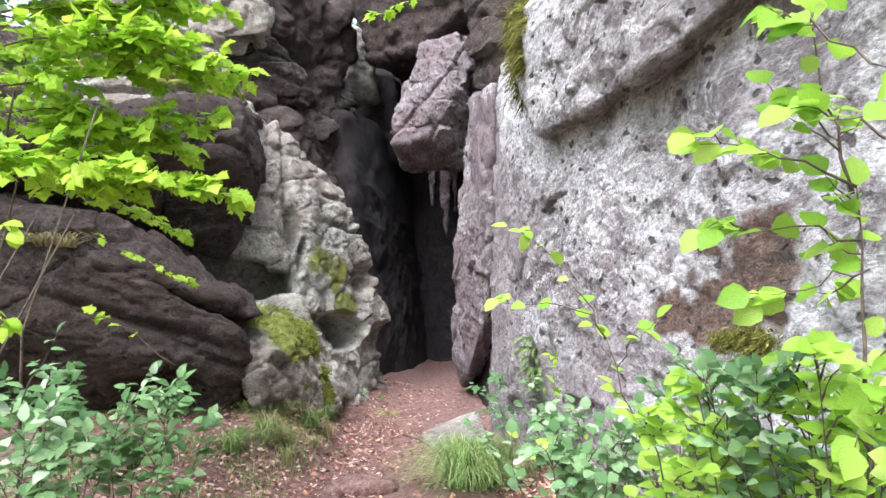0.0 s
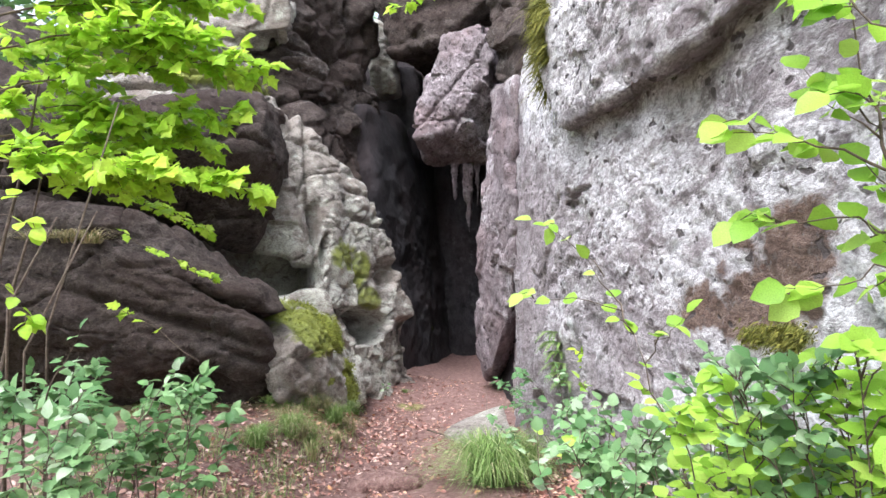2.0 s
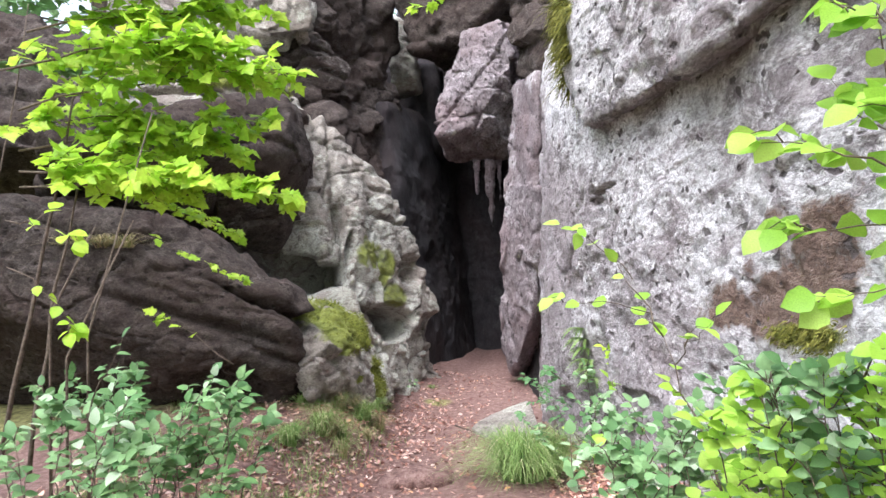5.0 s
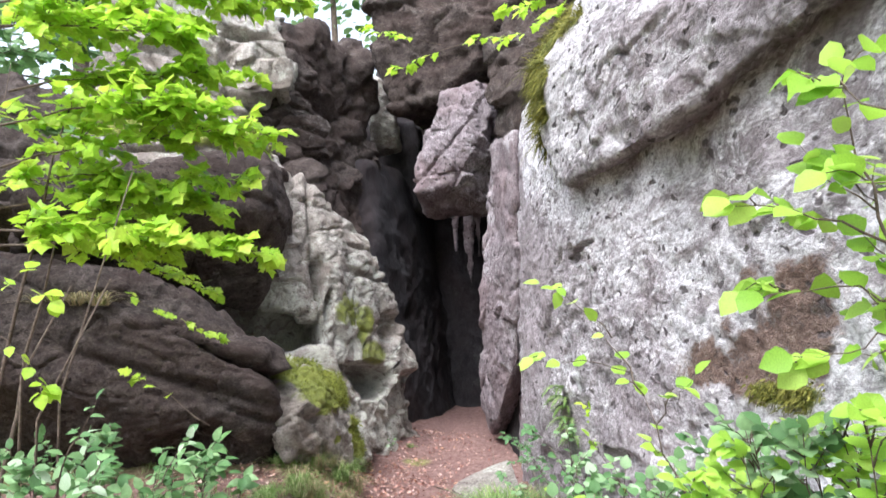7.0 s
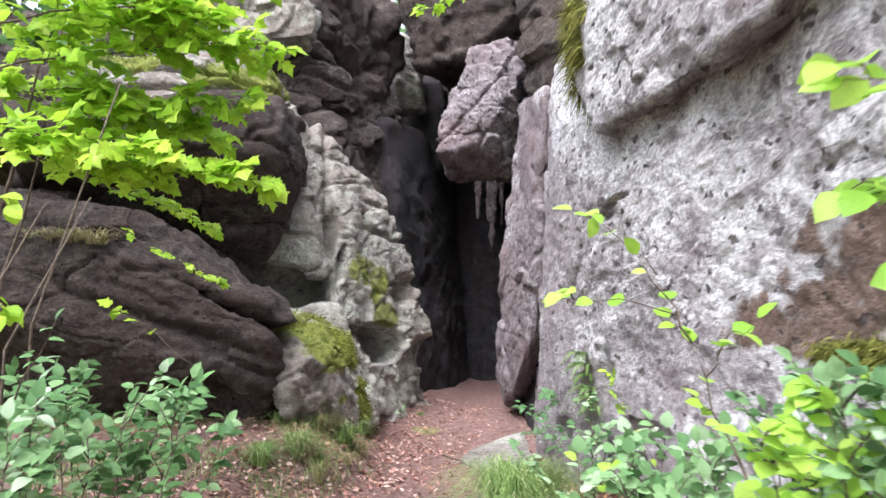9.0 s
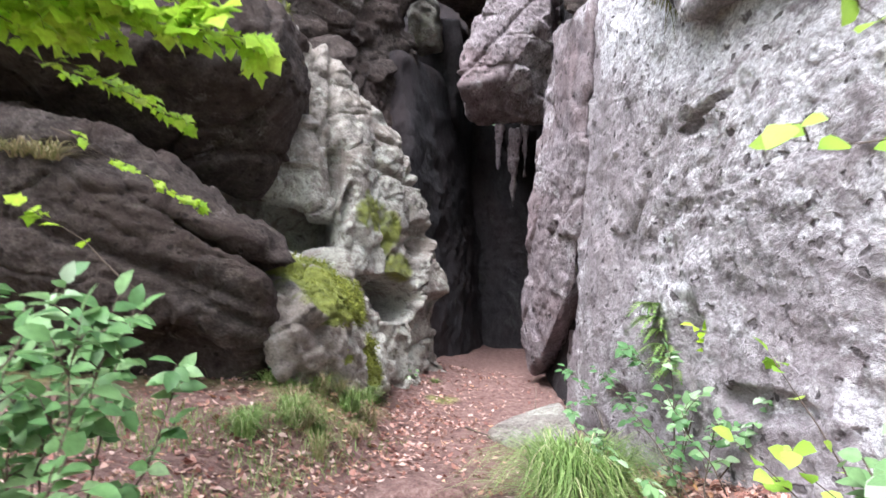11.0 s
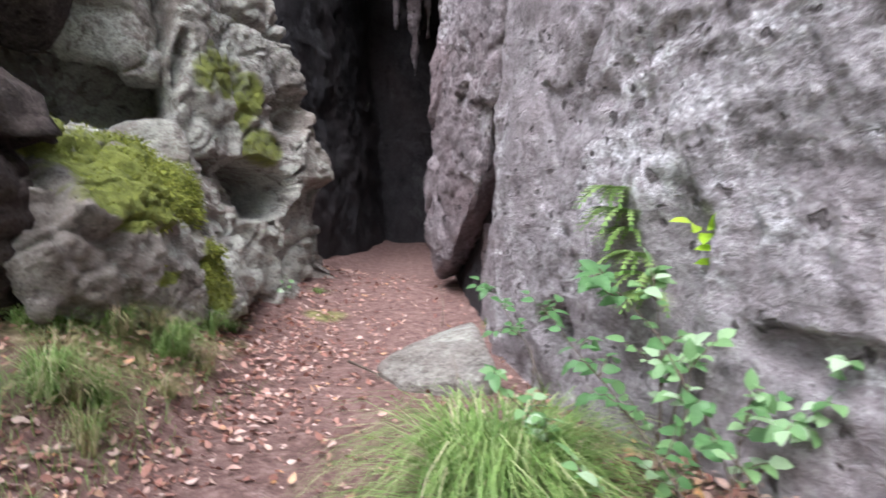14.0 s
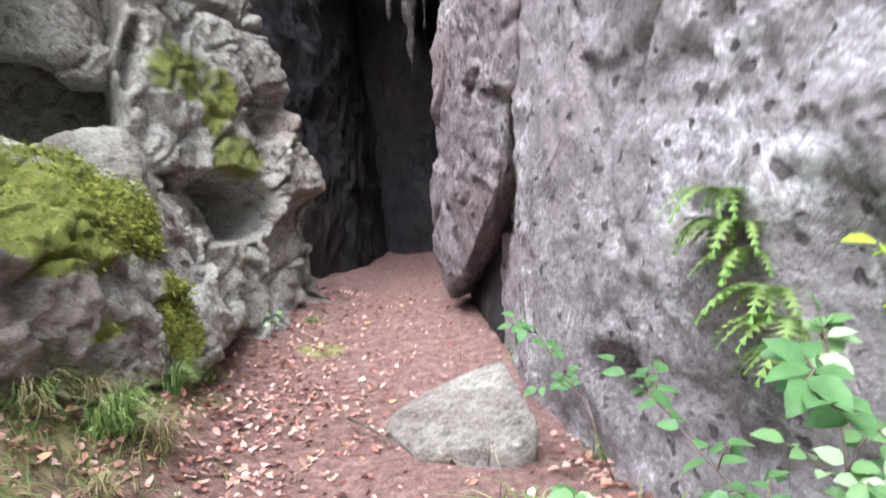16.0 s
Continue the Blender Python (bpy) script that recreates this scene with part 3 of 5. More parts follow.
rock("overhang_slab", "pale overhanging rock slab with hanging moss on its edge", block([(0.87, 8.19, 3.10), (1.28, 6.36, 2.95), (1.52, 5.56, 2.93), (1.71, 4.97, 3.01), (1.84, 4.52, 3.03), (2.07, 3.79, 3.06), (0.56, 9.10, 4.47), (0.79, 9.00, 4.82), (1.56, 8.00, 5.17), (1.96, 7.60, 5.52), (2.27, 4.40, 3.88), (1.00, 8.20, 3.99)], (2.60, 1.20, 1.00)), ROCK_SLAB, edge=40, level=8, lump=0.07, rough=0.018, knobs=0.016, seed=7, blocks=[((1.4, 1.4, 0.6), 0.025, 0.02), ((0.2, 0.5, 0.1), 0.007, 0.007)],
     cracks=[((1.5, 7.6, 5.1), (-0.55, 0.1, 0.8), 0.05, 0.14), ((1.2, 8.3, 5.3), (-0.6, 0.1, 0.75), 0.04, 0.1)],
     moss=[((0.75, 8.75, 4.6), (0.6, 0.6, 0.5)), ((1.05, 8.4, 4.9), (0.6, 0.7, 0.42)), ((1.45, 8.0, 5.15), (0.6, 0.7, 0.38)), ((0.74, 8.8, 4.05), (0.4, 0.4, 0.5)), ((0.82, 8.8, 3.6), (0.25, 0.3, 0.35))])
# purple-brown bedding, toned down further to paint in the shadow at this depth
rock("deep_left_wall", "dark layered rock wall deep in the cleft", block([(-3.55, 12.97, 7.57), (-3.01, 14.28, 7.80), (-2.65, 15.04, 7.45), (-2.50, 15.26, 6.93), (-2.54, 15.26, 5.71), (-2.81, 14.82, 4.06), (-3.21, 13.95, 2.25), (-2.42, 14.82, 1.45)], (-2.20, 1.20, 0.00)), ROCK_BROWN, edge=14, level=7, lump=0.3, rough=0.03, knobs=0.06, blocks=[((0.8, 0.8, 0.5), 0.12, 0.08)], seed=8)
rock("left_top_block", "squared grey rock block on the upper ledge", block([(-4.24, 12.21, 6.63), (-3.89, 12.10, 6.78), (-3.24, 12.21, 6.68), (-3.05, 12.21, 6.03), (-3.11, 12.21, 5.88), (-3.85, 12.21, 5.86), (-4.11, 12.21, 6.09)], (-0.90, 1.80, 0.00)), ROCK_GREY, edge=22, level=7, lump=0.1, rough=0.015, blocks=[((0.9, 0.8, 0.4), 0.09, 0.06)], seed=9)
rock("left_shelf_block", "brown layered rock block below the upper ledge", block([(-4.14, 12.75, 5.95), (-3.29, 12.86, 6.18), (-3.00, 13.19, 5.97), (-2.83, 13.41, 5.32), (-3.11, 13.08, 4.87), (-3.73, 12.64, 5.01)], (-1.50, 1.60, 0.00)), ROCK_BROWN, edge=14, level=7, lump=0.16, strata=0.06, strata_scale=3.0, rough=0.02, blocks=[((0.9, 0.8, 0.4), 0.09, 0.06)], seed=10)
rock("left_wedge_block", "small rounded brown rock wedged above the slab", block([(-3.20, 12.64, 4.79), (-2.86, 12.75, 4.92), (-2.69, 13.08, 4.61), (-2.54, 13.41, 4.01), (-2.61, 13.41, 3.63), (-2.82, 12.64, 4.16)], (-1.50, 1.20, 0.00)), ROCK_BROWN, edge=10, level=6, lump=0.1, rough=0.02, blocks=[((0.9, 0.8, 0.4), 0.09, 0.06)], seed=11)
rock("main_slab", "tall weathered grey slab beside the cleft mouth", block([(-3.37, 11.55, 4.78), (-3.04, 11.66, 4.62), (-2.72, 11.88, 4.28), (-2.31, 12.21, 3.76), (-2.17, 11.34, 2.58), (-2.26, 11.01, 1.59), (-3.12, 11.23, 3.72), (-3.08, 11.34, 2.61), (-3.14, 11.55, 1.52), (-2.87, 11.34, 0.18), (-1.91, 11.88, 0.25)], (-2.60, 1.40, 0.00)), ROCK_GREY, edge=30, level=8, lump=0.07, rough=0.022, knobs=0.02, seed=12,
     blocks=[((0.5, 0.8, 1.8), 0.08, 0.05), ((0.5, 0.6, 0.45), 0.025, 0.025), ((0.2, 0.25, 0.16), 0.01, 0.01)],
     cracks=[((-2.6, 11.4, 3.2), (1, 0.35, 0.05), 0.05, 0.16, 1.2), ((-2.97, 11.2, 2.73), (0.1, -0.1, 1), 0.04, 0.1, 0.8), ((-2.8, 11.5, 3.9), (0.35, -0.1, 1), 0.04, 0.1, 0.8)],
     dents=[((-2.5, 11.3, 2.65), (0.12, 0.6, 0.4), 0.35, 0.5), ((-2.3, 11.3, 2.35), (0.06, 0.5, 0.25), 0.2, 0.5), ((-2.1, 11.6, 1.27), (0.36, 0.7, 0.26), 1.0, 0.3), ((-2.85, 11.3, 1.95), (0.46, 0.9, 0.42), 1.3, 0.35)], moss=[((-2.12, 11.67, 2.35), (0.16, 0.4, 0.3), 0.72)])
rock("cleft_slab", "grey rounded rock wall at the cleft mouth with moss", block([(-2.39, 12.37, 3.83), (-2.08, 12.64, 3.53), (-1.94, 12.86, 3.20), (-1.78, 13.08, 2.35), (-1.49, 13.24, 1.53), (-1.35, 13.41, 0.79), (-1.43, 13.63, -0.07), (-1.88, 12.15, 0.14), (-2.19, 11.72, 0.73), (-2.27, 11.55, 2.13)], (-2.40, 1.60, 0.00)), ROCK_GREY, edge=26, level=8, lump=0.06, rough=0.022, knobs=0.02, seed=13,
     blocks=[((0.7, 0.9, 1.0), 0.07, 0.05), ((0.5, 0.6, 0.4), 0.025, 0.025), ((0.2, 0.25, 0.16), 0.01, 0.01)],
     cracks=[((-2.08, 12.6, 2.86), (0.25, 0, 1), 0.04, 0.12, 0.7), ((-2.16, 12.4, 3.3), (-0.1, 0.1, 1), 0.035, 0.1, 0.7), ((-2.3, 12.0, 2.64), (1, 0.3, 0.12), 0.045, 0.16, 1.2), ((-1.85, 12.5, 0.9), (1, 0.4, 0), 0.035, 0.14, 0.8)],
     dents=[((-1.8, 12.7, 2.08), (0.13, 0.5, 0.24), 0.35, 0.4), ((-1.5, 13.0, 0.8), (0.42, 0.7, 0.55), 0.25, 0.35), ((-1.95, 11.95, 1.27), (0.34, 0.7, 0.26), 1.0, 0.3)], moss=[((-2.07, 11.94, 2.1), (0.22, 0.5, 0.42), 0.72), ((-1.98, 12.20, 1.70), (0.2, 0.5, 0.24), 0.7)])
rock("mossy_block", "grey rock block with a bright moss cushion on top", block([(-2.70, 9.59, 1.62), (-2.34, 9.54, 1.47), (-2.58, 10.36, 1.44), (-2.19, 10.90, 1.50), (-2.00, 10.79, 1.21), (-1.70, 11.01, 0.44), (-1.70, 10.57, 0.30), (-1.91, 9.05, 0.51), (-1.89, 8.83, 1.03), (-2.21, 8.83, 1.35), (-2.12, 8.67, 0.99), (-2.02, 8.67, 0.63)], (-0.35, 1.60, 0.00)), ROCK_GREY, edge=34, level=8, lump=0.08, rough=0.026, knobs=0.03, seed=14, blocks=[((0.5, 0.6, 0.4), 0.05, 0.04), ((0.2, 0.25, 0.14), 0.015, 0.012)],
     moss=[((-1.97, 9.75, 1.42), (0.5, 0.9, 0.36)), ((-2.20, 9.30, 1.62), (0.45, 0.6, 0.25)), ((-1.78, 10.53, 0.62), (0.18, 0.3, 0.25)), ((-1.85, 9.60, 0.72), (0.2, 0.35, 0.05))])
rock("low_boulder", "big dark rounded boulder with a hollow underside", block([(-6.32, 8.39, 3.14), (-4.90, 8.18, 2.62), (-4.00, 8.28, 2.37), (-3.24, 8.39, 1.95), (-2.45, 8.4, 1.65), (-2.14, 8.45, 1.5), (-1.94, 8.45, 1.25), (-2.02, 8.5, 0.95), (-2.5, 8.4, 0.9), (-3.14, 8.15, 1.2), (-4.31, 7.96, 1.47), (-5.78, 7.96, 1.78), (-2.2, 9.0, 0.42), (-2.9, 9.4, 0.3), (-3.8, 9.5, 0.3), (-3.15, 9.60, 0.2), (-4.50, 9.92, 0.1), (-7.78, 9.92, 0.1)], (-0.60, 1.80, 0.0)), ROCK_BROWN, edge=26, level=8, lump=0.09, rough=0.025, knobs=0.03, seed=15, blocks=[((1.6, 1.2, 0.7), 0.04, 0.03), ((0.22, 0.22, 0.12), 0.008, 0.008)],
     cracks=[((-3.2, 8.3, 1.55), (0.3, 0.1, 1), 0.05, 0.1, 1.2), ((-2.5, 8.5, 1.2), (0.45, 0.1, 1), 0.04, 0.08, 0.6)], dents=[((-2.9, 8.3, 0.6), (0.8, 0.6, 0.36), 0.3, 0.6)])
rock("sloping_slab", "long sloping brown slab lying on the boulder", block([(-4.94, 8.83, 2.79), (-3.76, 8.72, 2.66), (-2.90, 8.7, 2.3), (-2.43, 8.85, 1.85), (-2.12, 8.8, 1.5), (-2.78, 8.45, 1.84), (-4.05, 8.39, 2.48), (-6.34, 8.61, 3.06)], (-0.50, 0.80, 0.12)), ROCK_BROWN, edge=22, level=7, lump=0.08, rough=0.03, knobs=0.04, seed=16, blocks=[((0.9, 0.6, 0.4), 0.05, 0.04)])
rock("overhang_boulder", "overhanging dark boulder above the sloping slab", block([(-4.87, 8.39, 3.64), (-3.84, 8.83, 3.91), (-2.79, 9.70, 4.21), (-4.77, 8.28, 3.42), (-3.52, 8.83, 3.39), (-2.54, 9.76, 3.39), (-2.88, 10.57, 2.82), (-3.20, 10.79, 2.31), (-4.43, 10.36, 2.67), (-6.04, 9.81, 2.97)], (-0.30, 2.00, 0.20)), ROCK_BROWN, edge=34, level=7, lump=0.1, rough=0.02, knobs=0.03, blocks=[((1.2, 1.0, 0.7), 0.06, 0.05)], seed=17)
rock("ledge_rock", "bedded grey rock with mossy ledges", block([(-5.32, 9.48, 4.43), (-5.49, 10.14, 4.91), (-3.65, 10.46, 4.93), (-3.18, 10.79, 4.68), (-2.99, 10.90, 3.81), (-3.06, 10.25, 3.79), (-5.03, 9.27, 3.58)], (-0.50, 2.00, 0.00)), ROCK_GREY, edge=12, level=7, lump=0.2, strata=0.16, strata_scale=3.2, rough=0.03, blocks=[((0.9, 0.8, 0.4), 0.09, 0.06)], seed=18,
     moss=[((-3.42, 10.70, 4.59), (0.6, 0.8, 0.22)), ((-4.87, 10.20, 4.73), (0.9, 0.9, 0.2))])
rock("upper_left_crag", "high crag of bedded grey rock", block([(-6.58, 12.43, 7.69), (-6.30, 13.08, 9.31), (-3.76, 12.97, 8.23), (-3.29, 12.97, 6.93), (-3.90, 12.21, 5.51), (-5.97, 11.66, 5.38)], (-1.20, 3.00, 0.00)), ROCK_GREY, edge=12, level=7, lump=0.3, strata=0.22, strata_scale=1.5, rough=0.04, blocks=[((0.9, 0.8, 0.4), 0.09, 0.06)], seed=19)
rock("far_left_crag", "dark crag behind the trees", block([(-12.54, 13.08, 7.84), (-8.31, 12.86, 6.76), (-6.39, 12.21, 5.87), (-5.85, 11.45, 4.07), (-9.75, 10.90, 3.99)], (-1.00, 3.00, 0.00)), ROCK_BROWN, edge=10, level=7, lump=0.4, strata=0.2, strata_scale=1.2, rough=0.04, seed=20)

# ---- plants: shapes ----
rng = np.random.RandomState(11)


def leaf_shape(length, width, fold=0.25, droop=0.25, rows=6, teeth=0.06, tip=1.0):
    """A pointed oval leaf, folded along its rib: points and faces, stalk end at the origin, growing along y."""
    pts, faces = [], []
    for k in range(rows + 1):
        s = k / rows
        half = width / 2 * math.sin(math.pi * min(s ** 0.8, 1.0)) ** 0.8 * (1 + teeth * (-1) ** k)
        z = -droop * length * s * s
        for side in (-1, 0, 1):
            pts.append((side * half, s * length, z + abs(side) * half * fold))
    for k in range(rows):
        a = 3 * k
        faces += [(a, a + 1, a + 4, a + 3), (a + 1, a + 2, a + 5, a + 4)]
    return np.array(pts), faces


def maple_shape(size):
    """A leaf with five pointed lobes, slightly cupped."""
    outline = [(0.0, 0.0), (0.28, -0.02), (0.5, 0.18), (0.36, 0.3), (0.62, 0.55), (0.38, 0.58), (0.26, 0.72), (0.0, 1.05), (-0.26, 0.72), (-0.38, 0.58), (-0.62, 0.55), (-0.36, 0.3), (-0.5, 0.18), (-0.28, -0.02)]
    pts = [(0.0, 0.42 * size, 0.03 * size)] + [(x * size, y * size, (0.1 * abs(x) - 0.22 * y * y) * size) for x, y in outline]
    n = len(outline)
    return np.array(pts), [(0, 1 + k, 1 + (k + 1) % n) for k in range(n)]


def joined(name, shape, mats, mat):
    """One mesh of many leaves of one shape."""
    pts, faces = shape
    m = np.array([np.array(q) for q in mats])
    v = np.einsum("nij,kj->nki", m[:, :3, :3], pts) + m[:, None, :3, 3]
    n = len(pts)
    sides = len(faces[0])
    f = (np.array(faces)[None] + (np.arange(len(mats)) * n)[:, None, None]).reshape(-1, sides)
    return mesh_from(name, v.reshape(-1, 3), f, mat)


def tube(points, radii, sides=6):
    """A tapered, bent round stem."""
    pts = [Vector(p) for p in points]
    verts, faces = [], []
    for i, p in enumerate(pts):
        way = (pts[min(i + 1, len(pts) - 1)] - pts[max(i - 1, 0)]).normalized()
        u = way.orthogonal().normalized()
        w = way.cross(u)
        for k in range(sides):
            a = 2 * math.pi * k / sides
            verts.append(tuple(p + (u * math.cos(a) + w * math.sin(a)) * radii[i]))
    for i in range(len(pts) - 1):
        for k in range(sides):
            a, b = i * sides + k, i * sides + (k + 1) % sides
            faces.append((a, b, b + sides, a + sides))
    faces.append(tuple(range(sides))[::-1])
    faces.append(tuple(range((len(pts) - 1) * sides, len(pts) * sides)))
    return verts, faces


def merge(pieces):
    verts, faces = [], []
    for v, f in pieces:
        base = len(verts)
        verts += v
        faces += [tuple(i + base for i in q) for q in f]
    return verts, faces


def arc(a, b, sag, steps=7, wobble=0.02):
    a, b = Vector(a), Vector(b)
    out = []
    for k in range(steps):
        s = k / (steps - 1)
        p = a.lerp(b, s)
        p.z += sag * 4 * s * (1 - s)
        if 0 < k < steps - 1:
            p += Vector(rng.uniform(-wobble, wobble, 3))
        out.append(p)
    return out


def leaf_pose(p, way, size, tilt=0.35):
    """A leaf at p that points along way, with its face roughly to the sky."""
    y = Vector(way).normalized()
    up = Vector((rng.normal(0, tilt), rng.normal(-0.6, tilt), 1))
    x = y.cross(up)
    if x.length < 1e-3:
        x = Vector((1, 0, 0))
    x.normalize()
    z = x.cross(y)
    m = Matrix((x, y, z)).transposed().to_4x4()
    return Matrix.Translation(p) @ m @ Matrix.Scale(size, 4)


def dress(points, leaves, count, size, start=0.15, spread_out=0.9, tilt=0.35, hang=-0.15):
    """Leaves set alternately along a twig."""
    n = len(points) - 1
    for k in range(count):
        s = start + (1 - start) * (k + rng.uniform(0, 0.6)) / count
        s = min(s, 0.999)
        i = int(s * n)
        p = points[i].lerp(points[i + 1], s * n - i)
        way = (points[i + 1] - points[i]).normalized()
        side = way.cross(Vector((0, 0, 1)))
        side = side.normalized() if side.length > 1e-3 else Vector((1, 0, 0))
        sign = -1 if k % 2 else 1
        d = way * rng.uniform(0.3, 0.8) + side * sign * spread_out * rng.uniform(0.6, 1.1) + Vector((0, 0, hang + rng.uniform(-0.25, 0.2)))
        leaves.append(leaf_pose(p, d, size * rng.uniform(0.65, 1.15), tilt))
    leaves.append(leaf_pose(points[-1], points[-1] - points[-2] + Vector((0, 0, -0.01)), size, tilt))


def plant(name, label, category, limbs, shape, mat, twig_count, twig_length, leaves_per_twig, leaf_size, single=False, flat=0.25, tilt=0.35, bare=0.1, group="", clear=0):
    """A shrub or spray: limbs with side twigs and their leaves. single: every leaf is an object of its own."""
    main, wood, leaves, starts = [], [], [], []
    for number, (a, b, r, sag) in enumerate(limbs):
        pts = arc(a, b, sag)
        length = (Vector(b) - Vector(a)).length
        starts.append(len(leaves))
        main.append(tube(pts, [r * (1 - 0.75 * k / (len(pts) - 1)) for k in range(len(pts))]))
        if number < clear:
            continue
        dress(pts, leaves, max(2, int(leaves_per_twig * length / max(twig_length, 0.2) * 0.5)), leaf_size, 0.4, 0.9, tilt)
        for k in range(int(twig_count * length)):
            s = bare + (1 - bare) * rng.uniform(0, 1) ** 0.8
            i = min(int(s * (len(pts) - 1)), len(pts) - 2)
            p = pts[i].lerp(pts[i + 1], s * (len(pts) - 1) - i)
            way = (pts[i + 1] - pts[i]).normalized()
            side = way.cross(Vector((0, 0, 1)))
            side = side.normalized() if side.length > 0.2 else Vector((math.cos(k * 2.4), math.sin(k * 2.4), 0))
            d = way * rng.uniform(0.4, 1.0) + side * rng.choice([-1, 1]) * rng.uniform(0.5, 1.2) + Vector((0, 0, rng.uniform(-flat, flat)))
            tip = p + d.normalized() * twig_length * rng.uniform(0.5, 1.15) * (1.15 - 0.6 * s)
            tw = arc(p, tip, rng.uniform(-0.02, 0.04), 4, 0.008)
            wood.append(tube(tw, [0.004, 0.003, 0.0025, 0.0015], 4))
            dress(tw, leaves, leaves_per_twig, leaf_size, 0.1, 0.9, tilt)
    base = Vector(limbs[0][0])
    top = tagged(new(name), label, category, group)
    top.location = base
    shift = Matrix.Translation(-base)
    stems = [part("stem", mesh_from("stem", [tuple(Vector(v) - base) for v in verts], faces, BARK), top) for verts, faces in main]
    if wood:
        verts, faces = merge(wood)
        part("twig", mesh_from("twig", [tuple(Vector(v) - base) for v in verts], faces, BARK), top, kind="stuff")
    if single:
        me = mesh_from("leaf", shape[0], [tuple(f) for f in shape[1]], mat)
        for i, m in enumerate(leaves[:290]):
            owner = max(k for k, s in enumerate(starts) if s <= i)
            part("leaf", me, stems[owner], m=shift @ m)
        rest = leaves[290:]
    else:
        rest = leaves
    if rest:
        part("foliage", joined("foliage", shape, [shift @ m for m in rest], mat), top, kind="stuff")
    return top


OVAL, ROUND, MAPLE = leaf_shape(1, 0.62), leaf_shape(1, 0.82, 0.18, 0.2), maple_shape(0.85)

# sprays of the young maple that reach in front of the boulders
plant("maple_sapling", "young maple with flat sprays of bright green leaves", "sapling", [((-3.1, 6.0, 0.45), (-2.73, 6.10, 2.85), 0.018, 0.1), ((-3.16, 6.00, 2.53), (-1.26, 6.30, 2.40), 0.009, 0.05), ((-2.92, 5.70, 2.58), (-1.61, 5.90, 2.44), 0.008, 0.04), ((-3.25, 6.10, 2.82), (-1.45, 6.30, 2.91), 0.009, 0.05), ((-3.14, 6.50, 2.74), (-1.83, 6.60, 2.83), 0.007, 0.02)], MAPLE, LEAF_BRIGHT, 24, 0.38, 6, 0.125, flat=0.5, tilt=0.7, clear=1)
plant("maple_sapling", "slender maple with bright green leaf sprays above the ledges", "sapling", [((-3.5, 6.2, 0.5), (-2.58, 6.00, 3.58), 0.02, 0.1), ((-3.01, 5.80, 3.03), (-1.20, 6.10, 3.24), 0.009, 0.06), ((-2.94, 5.70, 3.30), (-1.50, 5.90, 3.39), 0.009, 0.05), ((-2.94, 5.80, 3.58), (-1.39, 6.20, 3.72), 0.009, 0.05), ((-3.14, 5.60, 3.97), (-1.68, 5.90, 3.92), 0.009, 0.03), ((-3.24, 5.80, 4.24), (-0.96, 6.30, 4.26), 0.009, 0.08), ((-3.2, 5.9, 4.55), (-1.0, 6.2, 4.75), 0.009, 0.06), ((-3.3, 5.8, 4.05), (-1.7, 6.1, 4.1), 0.008, 0.04), ((-3.4, 6.0, 3.4), (-1.7, 6.2, 3.5), 0.008, 0.04), ((-3.5, 6.0, 2.95), (-2.2, 6.2, 3.0), 0.008, 0.04)], MAPLE, LEAF_BRIGHT, 20, 0.38, 6, 0.125, flat=0.55, tilt=0.7, clear=1)
# same maple as the sprays, its shade put into the leaf colour
plant("maple_sapling", "maple sapling behind the sprays, leaves coloured dark as if shaded", "sapling", [((-4.2, 6.6, 0.6), (-3.73, 6.80, 4.25), 0.015, 0.1), ((-4.38, 6.80, 4.31), (-3.30, 7.00, 4.46), 0.008, 0.03), ((-4.15, 6.60, 3.71), (-3.29, 6.90, 3.70), 0.008, 0.03), ((-4.27, 6.60, 4.88), (-3.22, 7.00, 4.88), 0.008, 0.03)], MAPLE, LEAF_SHADE, 10, 0.4, 6, 0.13, flat=0.2, tilt=0.3, clear=1)
plant("maple_twig", "thin low twig with small green leaves", "twig", [((-2.74, 6.60, 2.52), (-1.95, 7.00, 2.17), 0.006, 0.03), ((-2.78, 6.80, 2.51), (-2.17, 7.00, 2.35), 0.005, 0.02)], MAPLE, LEAF_BRIGHT, 8, 0.2, 4, 0.085, flat=0.1, tilt=0.2)
plant("maple_twig", "thin low twig with dull green leaves", "twig", [((-3.28, 7.60, 2.34), (-2.39, 8.00, 1.87), 0.005, 0.02)], MAPLE, LEAF_BRIGHT, 9, 0.15, 3, 0.08, flat=0.1, tilt=0.2)
plant("maple_twig", "twig with a few yellowing leaves before the boulder", "twig", [((-1.55, 6.00, 1.23), (-2.06, 5.90, 1.59), 0.004, 0.02)], MAPLE, LEAF_BRIGHT, 3, 0.12, 2, 0.1, flat=0.1, tilt=0.2)
plant("maple_twig", "leafy twig tip at the edge of the clearing", "twig", [((-2.43, 5.00, 1.89), (-2.02, 5.00, 1.54), 0.004, 0.03), ((-2.10, 4.60, 2.10), (-1.71, 4.60, 1.97), 0.004, 0.03)], ROUND, LEAF_BRIGHT, 5, 0.15, 3, 0.09)

